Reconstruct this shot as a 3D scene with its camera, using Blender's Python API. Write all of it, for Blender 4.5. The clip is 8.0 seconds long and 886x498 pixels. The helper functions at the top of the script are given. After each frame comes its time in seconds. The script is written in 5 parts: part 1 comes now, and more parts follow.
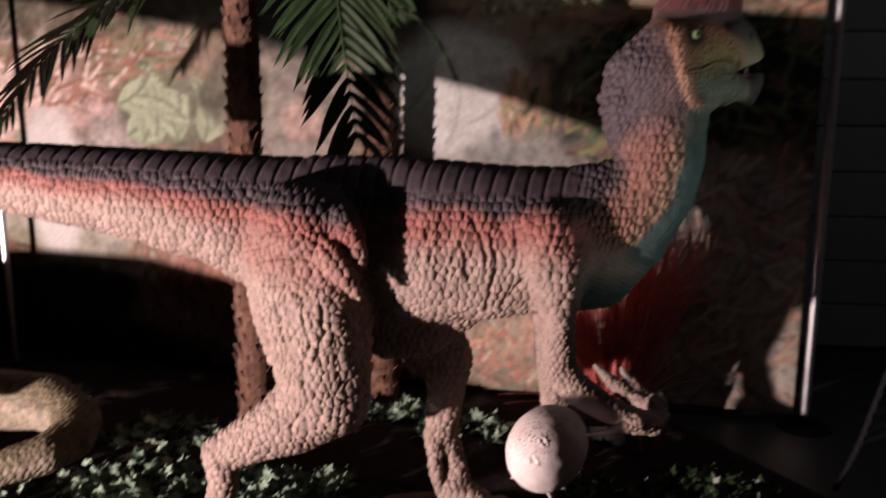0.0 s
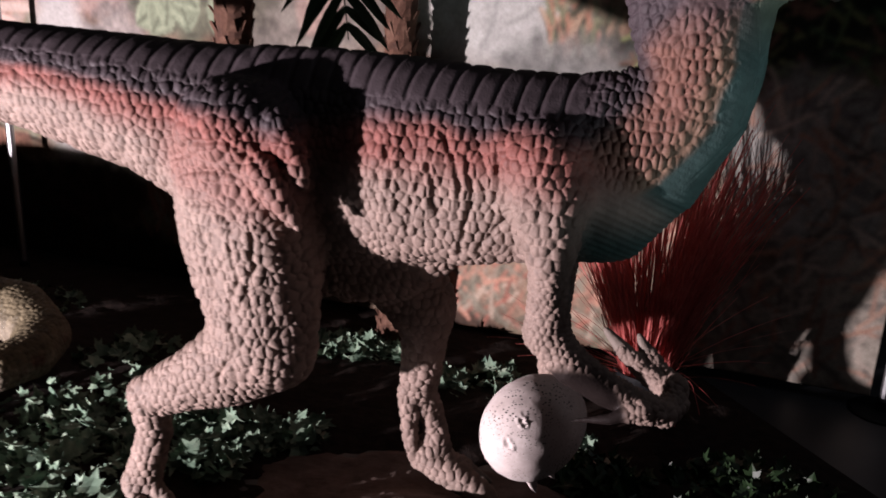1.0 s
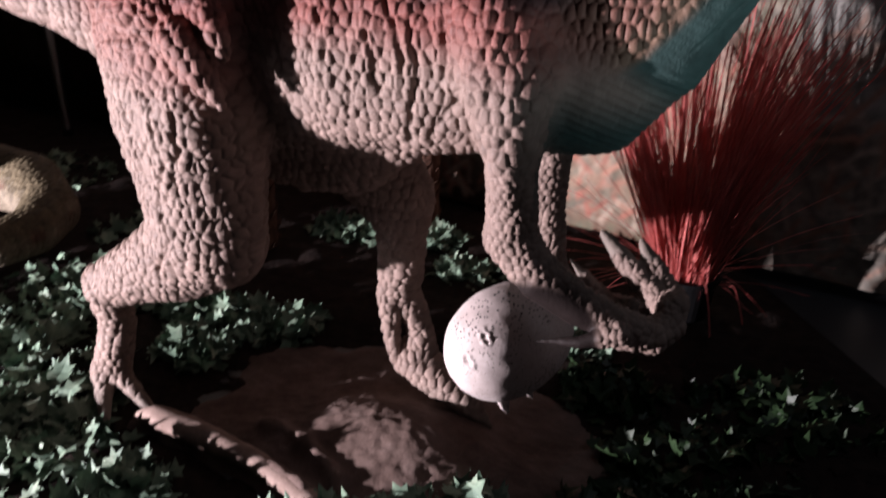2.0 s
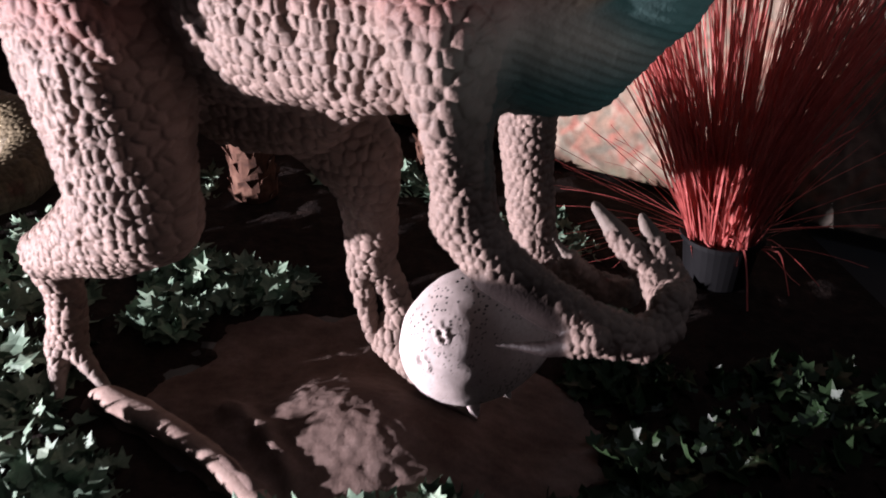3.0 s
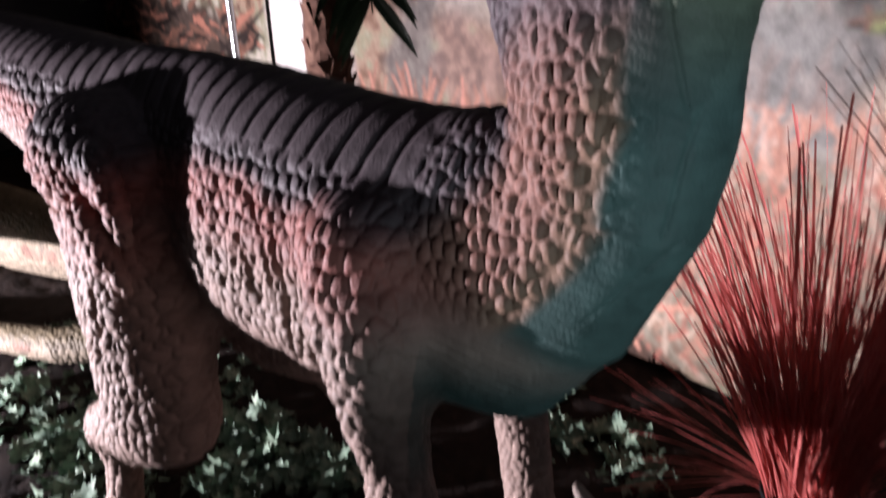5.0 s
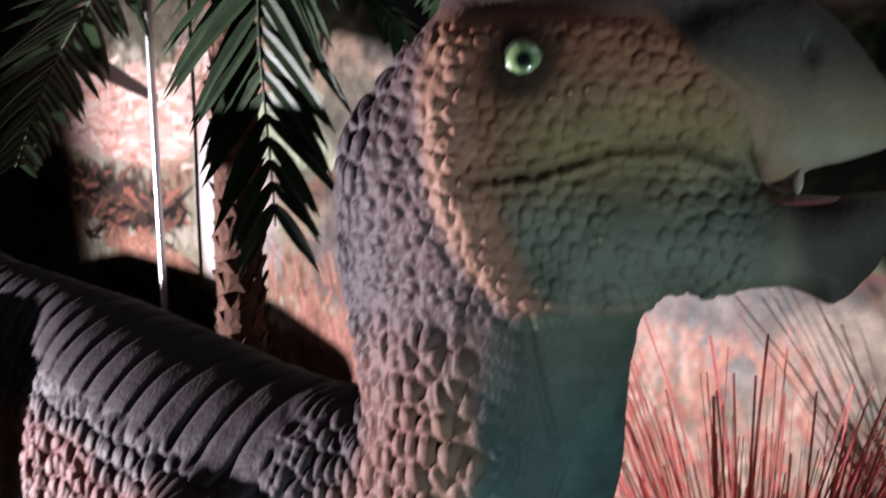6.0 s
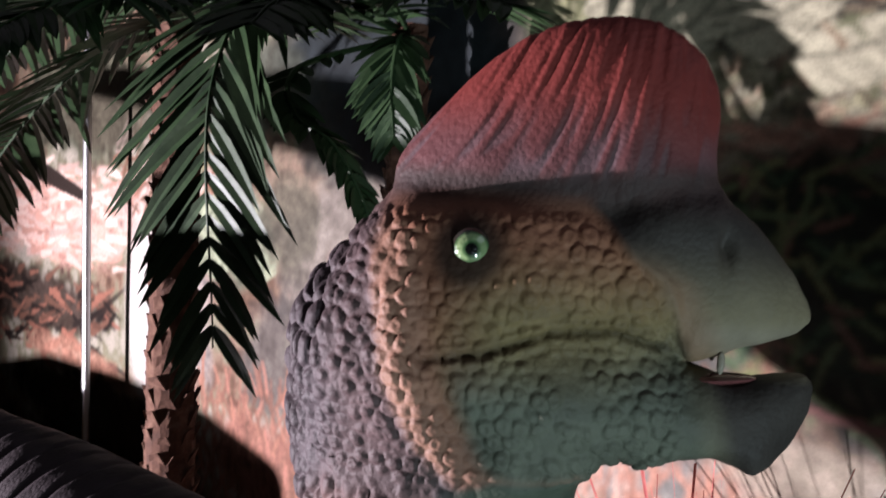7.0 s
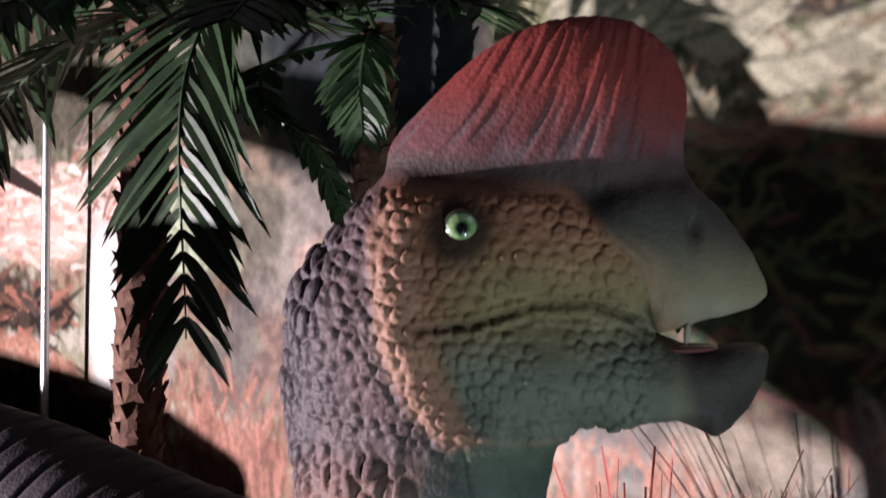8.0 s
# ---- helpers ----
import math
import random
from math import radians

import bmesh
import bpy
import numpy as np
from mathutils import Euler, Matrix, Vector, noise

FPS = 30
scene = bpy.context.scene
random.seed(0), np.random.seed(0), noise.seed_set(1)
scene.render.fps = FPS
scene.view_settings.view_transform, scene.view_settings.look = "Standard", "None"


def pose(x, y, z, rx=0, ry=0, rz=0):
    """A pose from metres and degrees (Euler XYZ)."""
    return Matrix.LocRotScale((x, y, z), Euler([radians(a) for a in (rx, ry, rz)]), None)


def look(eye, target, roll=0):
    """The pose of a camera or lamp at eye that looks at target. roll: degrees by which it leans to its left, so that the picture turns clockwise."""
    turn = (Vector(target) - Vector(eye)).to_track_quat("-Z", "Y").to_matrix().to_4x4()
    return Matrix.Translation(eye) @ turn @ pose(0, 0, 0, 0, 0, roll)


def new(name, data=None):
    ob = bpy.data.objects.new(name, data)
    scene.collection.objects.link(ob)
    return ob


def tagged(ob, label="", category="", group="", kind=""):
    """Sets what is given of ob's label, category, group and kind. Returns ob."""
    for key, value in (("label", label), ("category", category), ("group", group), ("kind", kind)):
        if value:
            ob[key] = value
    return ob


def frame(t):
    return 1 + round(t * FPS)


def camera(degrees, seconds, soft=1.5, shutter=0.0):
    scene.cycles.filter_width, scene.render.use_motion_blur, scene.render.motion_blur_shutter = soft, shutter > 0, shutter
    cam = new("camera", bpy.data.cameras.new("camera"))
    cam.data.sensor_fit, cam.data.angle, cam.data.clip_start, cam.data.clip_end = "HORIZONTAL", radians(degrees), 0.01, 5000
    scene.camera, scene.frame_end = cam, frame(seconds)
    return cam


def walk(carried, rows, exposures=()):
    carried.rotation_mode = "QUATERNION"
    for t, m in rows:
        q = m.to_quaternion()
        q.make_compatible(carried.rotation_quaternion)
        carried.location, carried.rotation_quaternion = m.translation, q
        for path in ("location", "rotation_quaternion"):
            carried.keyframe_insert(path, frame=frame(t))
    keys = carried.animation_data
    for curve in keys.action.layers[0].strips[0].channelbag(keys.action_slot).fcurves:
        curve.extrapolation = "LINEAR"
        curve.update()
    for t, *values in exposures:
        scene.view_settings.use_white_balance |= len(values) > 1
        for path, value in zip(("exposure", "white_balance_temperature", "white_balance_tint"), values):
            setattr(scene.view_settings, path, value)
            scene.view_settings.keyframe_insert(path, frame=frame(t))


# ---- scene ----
cam = camera(56.5, 8.0, soft=1.7, shutter=0.5)
PATH = [
    (0, (0.495, 0.376, 1.444), (0.291, 2.33, 1.069), 0.1),
    (0.3, (0.606, 0.511, 1.435), (0.259, 2.421, 0.953), 0.5),
    (0.5, (0.663, 0.618, 1.407), (0.294, 2.515, 0.893), 1.2),
    (1, (0.734, 0.925, 1.37), (0.316, 2.795, 0.797), 2.4),
    (1.5, (0.812, 1.146, 1.348), (0.371, 2.971, 0.658), 2.3),
    (2, (0.972, 1.298, 1.327), (0.338, 2.982, 0.453), 1.1),
    (2.2, (1.021, 1.352, 1.309), (0.328, 2.976, 0.371), 0.8),
    (3.3, (1.087, 1.782, 1.28), (0.264, 3.276, 0.235), -2.4),
    (3.5, (1.127, 1.839, 1.279), (0.243, 3.293, 0.229), -2.8),
    (4, (1.27, 1.935, 1.316), (0.217, 3.266, 0.259), -3.5),
    (4.5, (1.333, 1.971, 1.399), (0.146, 3.257, 0.431), -2.4),
    (5, (1.324, 2.005, 1.481), (0.068, 3.355, 0.707), -2.3),
    (5.2, (1.311, 2.073, 1.487), (0.004, 3.435, 0.826), -1.9),
    (6.3, (1.29, 2.195, 1.619), (0.107, 3.767, 1.263), 1.4),
    (6.5, (1.29, 2.189, 1.631), (0.124, 3.784, 1.319), 1.9),
    (7, (1.295, 2.159, 1.655), (0.171, 3.804, 1.476), 2.6),
    (7.5, (1.303, 2.123, 1.658), (0.234, 3.809, 1.537), 3.0),
    (8, (1.301, 2.095, 1.639), (0.266, 3.798, 1.468), 2.9),
]
EXPOSURES = [(0, -0.12, 7300, 19), (1, 0.0, 6300, 11), (2.2, 0.4, 6100, 10), (3.5, 0.72, 5950, 9), (4.3, 0.75, 5950, 9), (5, 0.60, 6000, 9), (6.3, 0.62, 6000, 9), (7.3, 0.72, 6050, 9), (8, 0.63, 6150, 11)]
walk(cam, [(t, look(eye, target, roll)) for t, eye, target, roll in PATH], EXPOSURES)

# ---- light: a low floor spot in front of the group, and an added dim overhead fill ----
world = bpy.data.worlds.new("world")
scene.world = world
world.use_nodes = True
world.node_tree.nodes["Background"].inputs[0].default_value = (0.006, 0.007, 0.009, 1)
world.node_tree.nodes["Background"].inputs[1].default_value = 1.0


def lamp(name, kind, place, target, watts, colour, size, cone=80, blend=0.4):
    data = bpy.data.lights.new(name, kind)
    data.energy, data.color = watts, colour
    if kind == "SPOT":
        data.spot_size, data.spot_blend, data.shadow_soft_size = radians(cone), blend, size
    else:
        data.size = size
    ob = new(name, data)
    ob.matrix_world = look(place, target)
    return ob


lamp("floor_spot", "SPOT", (-2.9, 0.35, 0.30), (-0.3, 3.2, 1.0), 2580, (1.0, 0.86, 0.90), 0.04, 112, 0.45)
lamp("blue_floor_spot", "SPOT", (2.9, 1.5, 0.3), (1.0, 2.85, 1.45), 140, (0.80, 0.95, 0.97), 0.15, 35, 0.9)
# unseen area lamp, added to lift the dark cladding and ground
lamp("overhead_fill", "AREA", (2.7, 3.0, 3.3), (2.6, 3.4, 0.0), 6, (0.86, 0.90, 1.0), 1.6)


# ---- materials ----
def nodes_of(name):
    m = bpy.data.materials.new(name)
    m.use_nodes = True
    return m, m.node_tree.nodes, m.node_tree.links, m.node_tree.nodes["Principled BSDF"]


def ramp_node(nodes, stops):
    r = nodes.new("ShaderNodeValToRGB")
    while len(r.color_ramp.elements) < len(stops):
        r.color_ramp.elements.new(0.5)
    for e, (at, c) in zip(r.color_ramp.elements, stops):
        e.position, e.color = at, (*c, 1)
    return r


def noise_node(nodes, links, scale, detail=6, rough=0.6, vector=None):
    n = nodes.new("ShaderNodeTexNoise")
    n.inputs["Scale"].default_value, n.inputs["Detail"].default_value, n.inputs["Roughness"].default_value = scale, detail, rough
    if vector is not None:
        links.new(vector, n.inputs["Vector"])
    return n


def add_bump(nodes, links, bsdf, heights, strength=0.6):
    """heights: (socket, metres) pairs, stacked."""
    last = None
    for sock, dist in heights:
        b = nodes.new("ShaderNodeBump")
        b.inputs["Strength"].default_value, b.inputs["Distance"].default_value = strength, dist
        links.new(sock, b.inputs["Height"])
        if last:
            links.new(last.outputs[0], b.inputs["Normal"])
        last = b
    links.new(last.outputs[0], bsdf.inputs["Normal"])


def surface(name, stops, scale=8, grain=90, rough=0.7, bump=0.004, grain_bump=0.001, metal=0.0, vary=0.25, sheen=0.5):
    """A worn surface: broad colour patches, fine grain, both in the relief too."""
    m, nodes, links, bsdf = nodes_of(name)
    tc = nodes.new("ShaderNodeTexCoord")
    broad = noise_node(nodes, links, scale, 6, 0.62, tc.outputs["Object"])
    fine = noise_node(nodes, links, grain, 4, 0.6, tc.outputs["Object"])
    r = ramp_node(nodes, stops)
    links.new(broad.outputs["Fac"], r.inputs["Fac"])
    mix = nodes.new("ShaderNodeMixRGB")
    mix.blend_type, mix.inputs["Fac"].default_value = "OVERLAY", vary
    links.new(r.outputs[0], mix.inputs[1])
    links.new(fine.outputs["Fac"], mix.inputs[2])
    info = nodes.new("ShaderNodeObjectInfo")
    hsv = nodes.new("ShaderNodeHueSaturation")
    rnd = nodes.new("ShaderNodeMapRange")
    rnd.inputs["To Min"].default_value, rnd.inputs["To Max"].default_value = 0.85, 1.12
    links.new(info.outputs["Random"], rnd.inputs["Value"])
    links.new(rnd.outputs[0], hsv.inputs["Value"])
    links.new(mix.outputs[0], hsv.inputs["Color"])
    links.new(hsv.outputs[0], bsdf.inputs["Base Color"])
    rr = nodes.new("ShaderNodeMapRange")
    rr.inputs["To Min"].default_value, rr.inputs["To Max"].default_value = rough - 0.12, min(1, rough + 0.12)
    links.new(broad.outputs["Fac"], rr.inputs["Value"])
    links.new(rr.outputs[0], bsdf.inputs["Roughness"])
    bsdf.inputs["Metallic"].default_value = metal
    bsdf.inputs["Specular IOR Level"].default_value = sheen
    add_bump(nodes, links, bsdf, [(broad.outputs["Fac"], bump), (fine.outputs["Fac"], grain_bump)])
    return m


def painted_skin(name, rough=0.62):
    """Moulded rubber skin: its paint comes from the mesh, with scuffs and fine pores."""
    m, nodes, links, bsdf = nodes_of(name)
    tc = nodes.new("ShaderNodeTexCoord")
    paint = nodes.new("ShaderNodeVertexColor")
    paint.layer_name = "paint"
    blotch = noise_node(nodes, links, 26, 5, 0.6, tc.outputs["Object"])
    pore = noise_node(nodes, links, 420, 3, 0.6, tc.outputs["Object"])
    r = ramp_node(nodes, [(0.25, (0.62, 0.6, 0.6)), (0.75, (1.12, 1.1, 1.1))])
    links.new(blotch.outputs["Fac"], r.inputs["Fac"])
    mix = nodes.new("ShaderNodeMixRGB")
    mix.blend_type, mix.inputs["Fac"].default_value = "MULTIPLY", 0.8
    links.new(paint.outputs["Color"], mix.inputs[1])
    links.new(r.outputs[0], mix.inputs[2])
    links.new(mix.outputs[0], bsdf.inputs["Base Color"])
    rr = nodes.new("ShaderNodeMapRange")
    rr.inputs["To Min"].default_value, rr.inputs["To Max"].default_value = rough - 0.15, rough + 0.15
    links.new(blotch.outputs["Fac"], rr.inputs["Value"])
    links.new(rr.outputs[0], bsdf.inputs["Roughness"])
    bsdf.inputs["Specular IOR Level"].default_value = 0.13
    vor = nodes.new("ShaderNodeTexVoronoi")
    vor.inputs["Scale"].default_value = 190
    links.new(tc.outputs["Object"], vor.inputs["Vector"])
    add_bump(nodes, links, bsdf, [(vor.outputs["Distance"], -0.0008), (pore.outputs["Fac"], 0.0006)], 0.7)
    return m


def plain(name, colour, rough=0.5, metal=0.0, sheen=0.5):
    return surface(name, [(0.3, tuple(c * 0.85 for c in colour)), (0.7, colour)], 14, 160, rough, 0.0008, 0.0003, metal, 0.15, sheen)


def printed_cloth(name):
    """Printed cloth: the picture comes from the mesh, with a fine weave and slack folds."""
    m, nodes, links, bsdf = nodes_of(name)
    tc = nodes.new("ShaderNodeTexCoord")
    paint = nodes.new("ShaderNodeVertexColor")
    paint.layer_name = "paint"
    dab = noise_node(nodes, links, 55, 6, 0.75, tc.outputs["Object"])
    r = ramp_node(nodes, [(0.3, (0.74, 0.74, 0.74)), (0.7, (1.2, 1.2, 1.2))])
    links.new(dab.outputs["Fac"], r.inputs["Fac"])
    mix = nodes.new("ShaderNodeMixRGB")
    mix.blend_type, mix.inputs["Fac"].default_value = "MULTIPLY", 0.75
    links.new(paint.outputs["Color"], mix.inputs[1])
    links.new(r.outputs[0], mix.inputs[2])
    links.new(mix.outputs[0], bsdf.inputs["Base Color"])
    bsdf.inputs["Roughness"].default_value = 0.6
    bsdf.inputs["Specular IOR Level"].default_value = 0.08
    fold = noise_node(nodes, links, 1.6, 2, 0.4, tc.outputs["Object"])
    weave = noise_node(nodes, links, 700, 2, 0.5, tc.outputs["Object"])
    add_bump(nodes, links, bsdf, [(fold.outputs["Fac"], 0.03), (weave.outputs["Fac"], 0.0004)], 0.5)
    return m


GLAZE = painted_skin("glossy_paint", 0.2)
GLAZE.node_tree.nodes["Principled BSDF"].inputs["Coat Weight"].default_value = 1.0
SKIN = painted_skin("moulded_skin")
SOIL = surface("dark_mulch", [(0.3, (0.0055, 0.0040, 0.0035)), (0.55, (0.014, 0.0095, 0.0078)), (0.75, (0.025, 0.016, 0.013))], 30, 220, 0.95, 0.02, 0.004, sheen=0.08)
FLOOR = surface("grey_vinyl", [(0.3, (0.0126, 0.01305, 0.0144)), (0.7, (0.02025, 0.02115, 0.0234))], 3, 120, 0.5, 0.0005, 0.0003)
ROOT = surface("pale_moulded_root", [(0.25, (0.11, 0.072, 0.058)), (0.5, (0.20, 0.145, 0.122)), (0.78, (0.28, 0.215, 0.185))], 14, 150, 0.85, 0.004, 0.0015, sheen=0.12)
ROCK = surface("brown_moulded_rock", [(0.25, (0.05, 0.032, 0.026)), (0.5, (0.085, 0.059, 0.05)), (0.78, (0.14, 0.104, 0.092))], 9, 130, 0.9, 0.006, 0.002, sheen=0.12)
BARK = surface("palm_bark", [(0.25, (0.0189, 0.00924, 0.0063)), (0.5, (0.0672, 0.0315, 0.02016)), (0.8, (0.1428, 0.084, 0.0588))], 22, 150, 0.9, 0.006, 0.003, sheen=0.2)
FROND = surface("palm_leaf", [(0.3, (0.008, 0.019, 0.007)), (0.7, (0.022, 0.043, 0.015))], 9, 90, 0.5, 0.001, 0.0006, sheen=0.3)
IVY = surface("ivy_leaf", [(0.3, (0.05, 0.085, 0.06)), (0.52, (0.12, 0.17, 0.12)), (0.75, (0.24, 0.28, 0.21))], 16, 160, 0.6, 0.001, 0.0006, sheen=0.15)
RED = surface("red_dyed_grass", [(0.3, (0.38, 0.065, 0.06)), (0.6, (0.58, 0.15, 0.13)), (0.8, (0.68, 0.33, 0.28))], 20, 160, 0.7, 0.0006, 0.0004)
STRAP = surface("blue_green_leaf", [(0.3, (0.0504, 0.1008, 0.0924)), (0.7, (0.1092, 0.1764, 0.1596))], 14, 120, 0.5, 0.001, 0.0006)
BLACK = plain("black_plastic", (0.0045, 0.0045, 0.005), 0.6, 0.0, 0.12)
STEEL = surface("brushed_aluminium", [(0.3, (0.33, 0.33, 0.3355)), (0.7, (0.396, 0.396, 0.4015))], 6, 260, 0.38, 0.0004, 0.0002, 1.0, 0.1)
DARKWALL = surface("dark_wall_paint", [(0.3, (0.0108, 0.0108, 0.012)), (0.7, (0.018, 0.018, 0.0198))], 4, 120, 0.85, 0.001, 0.0005)
PANEL = surface("grey_green_cladding", [(0.3, (0.065, 0.076, 0.078)), (0.7, (0.088, 0.10, 0.102))], 3, 140, 0.7, 0.001, 0.0005)
EGG = surface("pale_speckled_egg", [(0.3, (0.34, 0.285, 0.265)), (0.7, (0.44, 0.385, 0.365))], 9, 120, 0.8, 0.003, 0.001, sheen=0.15)


def speckle(m):
    """Small dark dashes, thicker on one side of the shell."""
    nodes, links = m.node_tree.nodes, m.node_tree.links
    bsdf = nodes["Principled BSDF"]
    old = bsdf.inputs["Base Color"].links[0].from_socket
    tc = nodes.new("ShaderNodeTexCoord")
    mp = nodes.new("ShaderNodeMapping")
    mp.inputs["Scale"].default_value = (60, 60, 130)
    links.new(tc.outputs["Object"], mp.inputs["Vector"])
    v = nodes.new("ShaderNodeTexVoronoi")
    v.inputs["Scale"].default_value = 1.6
    links.new(mp.outputs[0], v.inputs["Vector"])
    where = noise_node(nodes, links, 8, 3, 0.6, tc.outputs["Object"])
    size = nodes.new("ShaderNodeMapRange")
    size.inputs["From Min"].default_value, size.inputs["From Max"].default_value = 0.35, 0.66
    size.inputs["To Min"].default_value, size.inputs["To Max"].default_value = 0.0, 0.34
    links.new(where.outputs["Fac"], size.inputs["Value"])
    less = nodes.new("ShaderNodeMath")
    less.operation = "LESS_THAN"
    links.new(v.outputs["Distance"], less.inputs[0])
    links.new(size.outputs[0], less.inputs[1])
    mix = nodes.new("ShaderNodeMixRGB")
    links.new(less.outputs[0], mix.inputs["Fac"])
    links.new(old, mix.inputs[1])
    mix.inputs[2].default_value = (0.007, 0.007, 0.008, 1)
    links.new(mix.outputs[0], bsdf.inputs["Base Color"])


speckle(EGG)


def let_light_through(m, share):
    """Thin dry strips: part of the light passes through."""
    nodes, links = m.node_tree.nodes, m.node_tree.links
    bsdf = nodes["Principled BSDF"]
    thin = nodes.new("ShaderNodeBsdfTranslucent")
    links.new(bsdf.inputs["Base Color"].links[0].from_socket, thin.inputs["Color"])
    mix = nodes.new("ShaderNodeMixShader")
    mix.inputs[0].default_value = share
    links.new(bsdf.outputs[0], mix.inputs[1])
    links.new(thin.outputs[0], mix.inputs[2])
    links.new(mix.outputs[0], nodes["Material Output"].inputs["Surface"])


let_light_through(RED, 0.42)
PRINT = printed_cloth("jungle_print")


# ---- building helpers ----
def link_mesh(name, bm, material, parent=None, label="", smooth=False):
    me = bpy.data.meshes.new(name)
    bm.to_mesh(me)
    bm.free()
    for mt in (material if isinstance(material, (list, tuple)) else [material]):
        me.materials.append(mt)
    if smooth:
        me.polygons.foreach_set("use_smooth", [True] * len(me.polygons))
    ob = new(name, me)
    if parent is not None:
        ob.parent = parent
    if label:
        tagged(ob, label)
    return ob


def part(name, bm, material, parent, label="", smooth=False):
    return link_mesh(name, bm, material, parent, label, smooth)


def thing(name, label, category, group="", kind="", at=(0, 0, 0)):
    ob = new(name)
    ob.location = at
    ob.empty_display_size = 0.1
    return tagged(ob, label, category, group, kind)


def box(bm, lo, hi, bevel=0.0):
    vs = bmesh.ops.create_cube(bm, size=1.0)["verts"]
    lo, hi = Vector(lo), Vector(hi)
    for v in vs:
        v.co = Vector(((v.co.x + 0.5) * (hi.x - lo.x) + lo.x, (v.co.y + 0.5) * (hi.y - lo.y) + lo.y, (v.co.z + 0.5) * (hi.z - lo.z) + lo.z))
    if bevel:
        bmesh.ops.bevel(bm, geom=list({e for v in vs for e in v.link_edges}), offset=bevel, segments=2, affect="EDGES")
    return bm


def sweep(bm, path, radii, sides=12, cap=True, squash=1.0):
    """A tube along a path of points with a radius at each."""
    pts = [Vector(p) for p in path]
    rings = []
    side = None
    for i, p in enumerate(pts):
        t = (pts[min(i + 1, len(pts) - 1)] - pts[max(i - 1, 0)]).normalized()
        if side is None:
            side = t.cross(Vector((0, 0, 1)))
            if side.length < 0.1:
                side = Vector((1, 0, 0))
        side = (side - t * side.dot(t)).normalized()
        up = side.cross(t)
        rings.append([bm.verts.new(p + (side * math.cos(a) + up * math.sin(a) * squash) * radii[i]) for a in (2 * math.pi * k / sides for k in range(sides))])
    for a, b in zip(rings, rings[1:]):
        for k in range(sides):
            bm.faces.new((a[k], a[(k + 1) % sides], b[(k + 1) % sides], b[k]))
    if cap:
        bm.faces.new(rings[0][::-1])
        bm.faces.new(rings[-1])
    return bm


def lathe(bm, profile, centre, sides=32):
    rings = []
    for r, z in profile:
        rings.append([bm.verts.new((centre[0] + r * math.cos(2 * math.pi * k / sides), centre[1] + r * math.sin(2 * math.pi * k / sides), centre[2] + z)) for k in range(sides)])
    for a, b in zip(rings, rings[1:]):
        for k in range(sides):
            bm.faces.new((a[k], a[(k + 1) % sides], b[(k + 1) % sides], b[k]))
    return bm


def curve_points(ctrl, n):
    """A smooth curve through control points."""
    c = [np.array(p, float) for p in ctrl]
    c = [2 * c[0] - c[1]] + c + [2 * c[-1] - c[-2]]
    out = []
    spans = len(c) - 3
    for i in range(n):
        s = i / (n - 1) * spans
        k = min(int(s), spans - 1)
        u = s - k
        a, b, d, e = c[k:k + 4]
        out.append(0.5 * (2 * b + (d - a) * u + (2 * a - 5 * b + 4 * d - e) * u * u + (3 * b - a - 3 * d + e) * u ** 3))
    return out


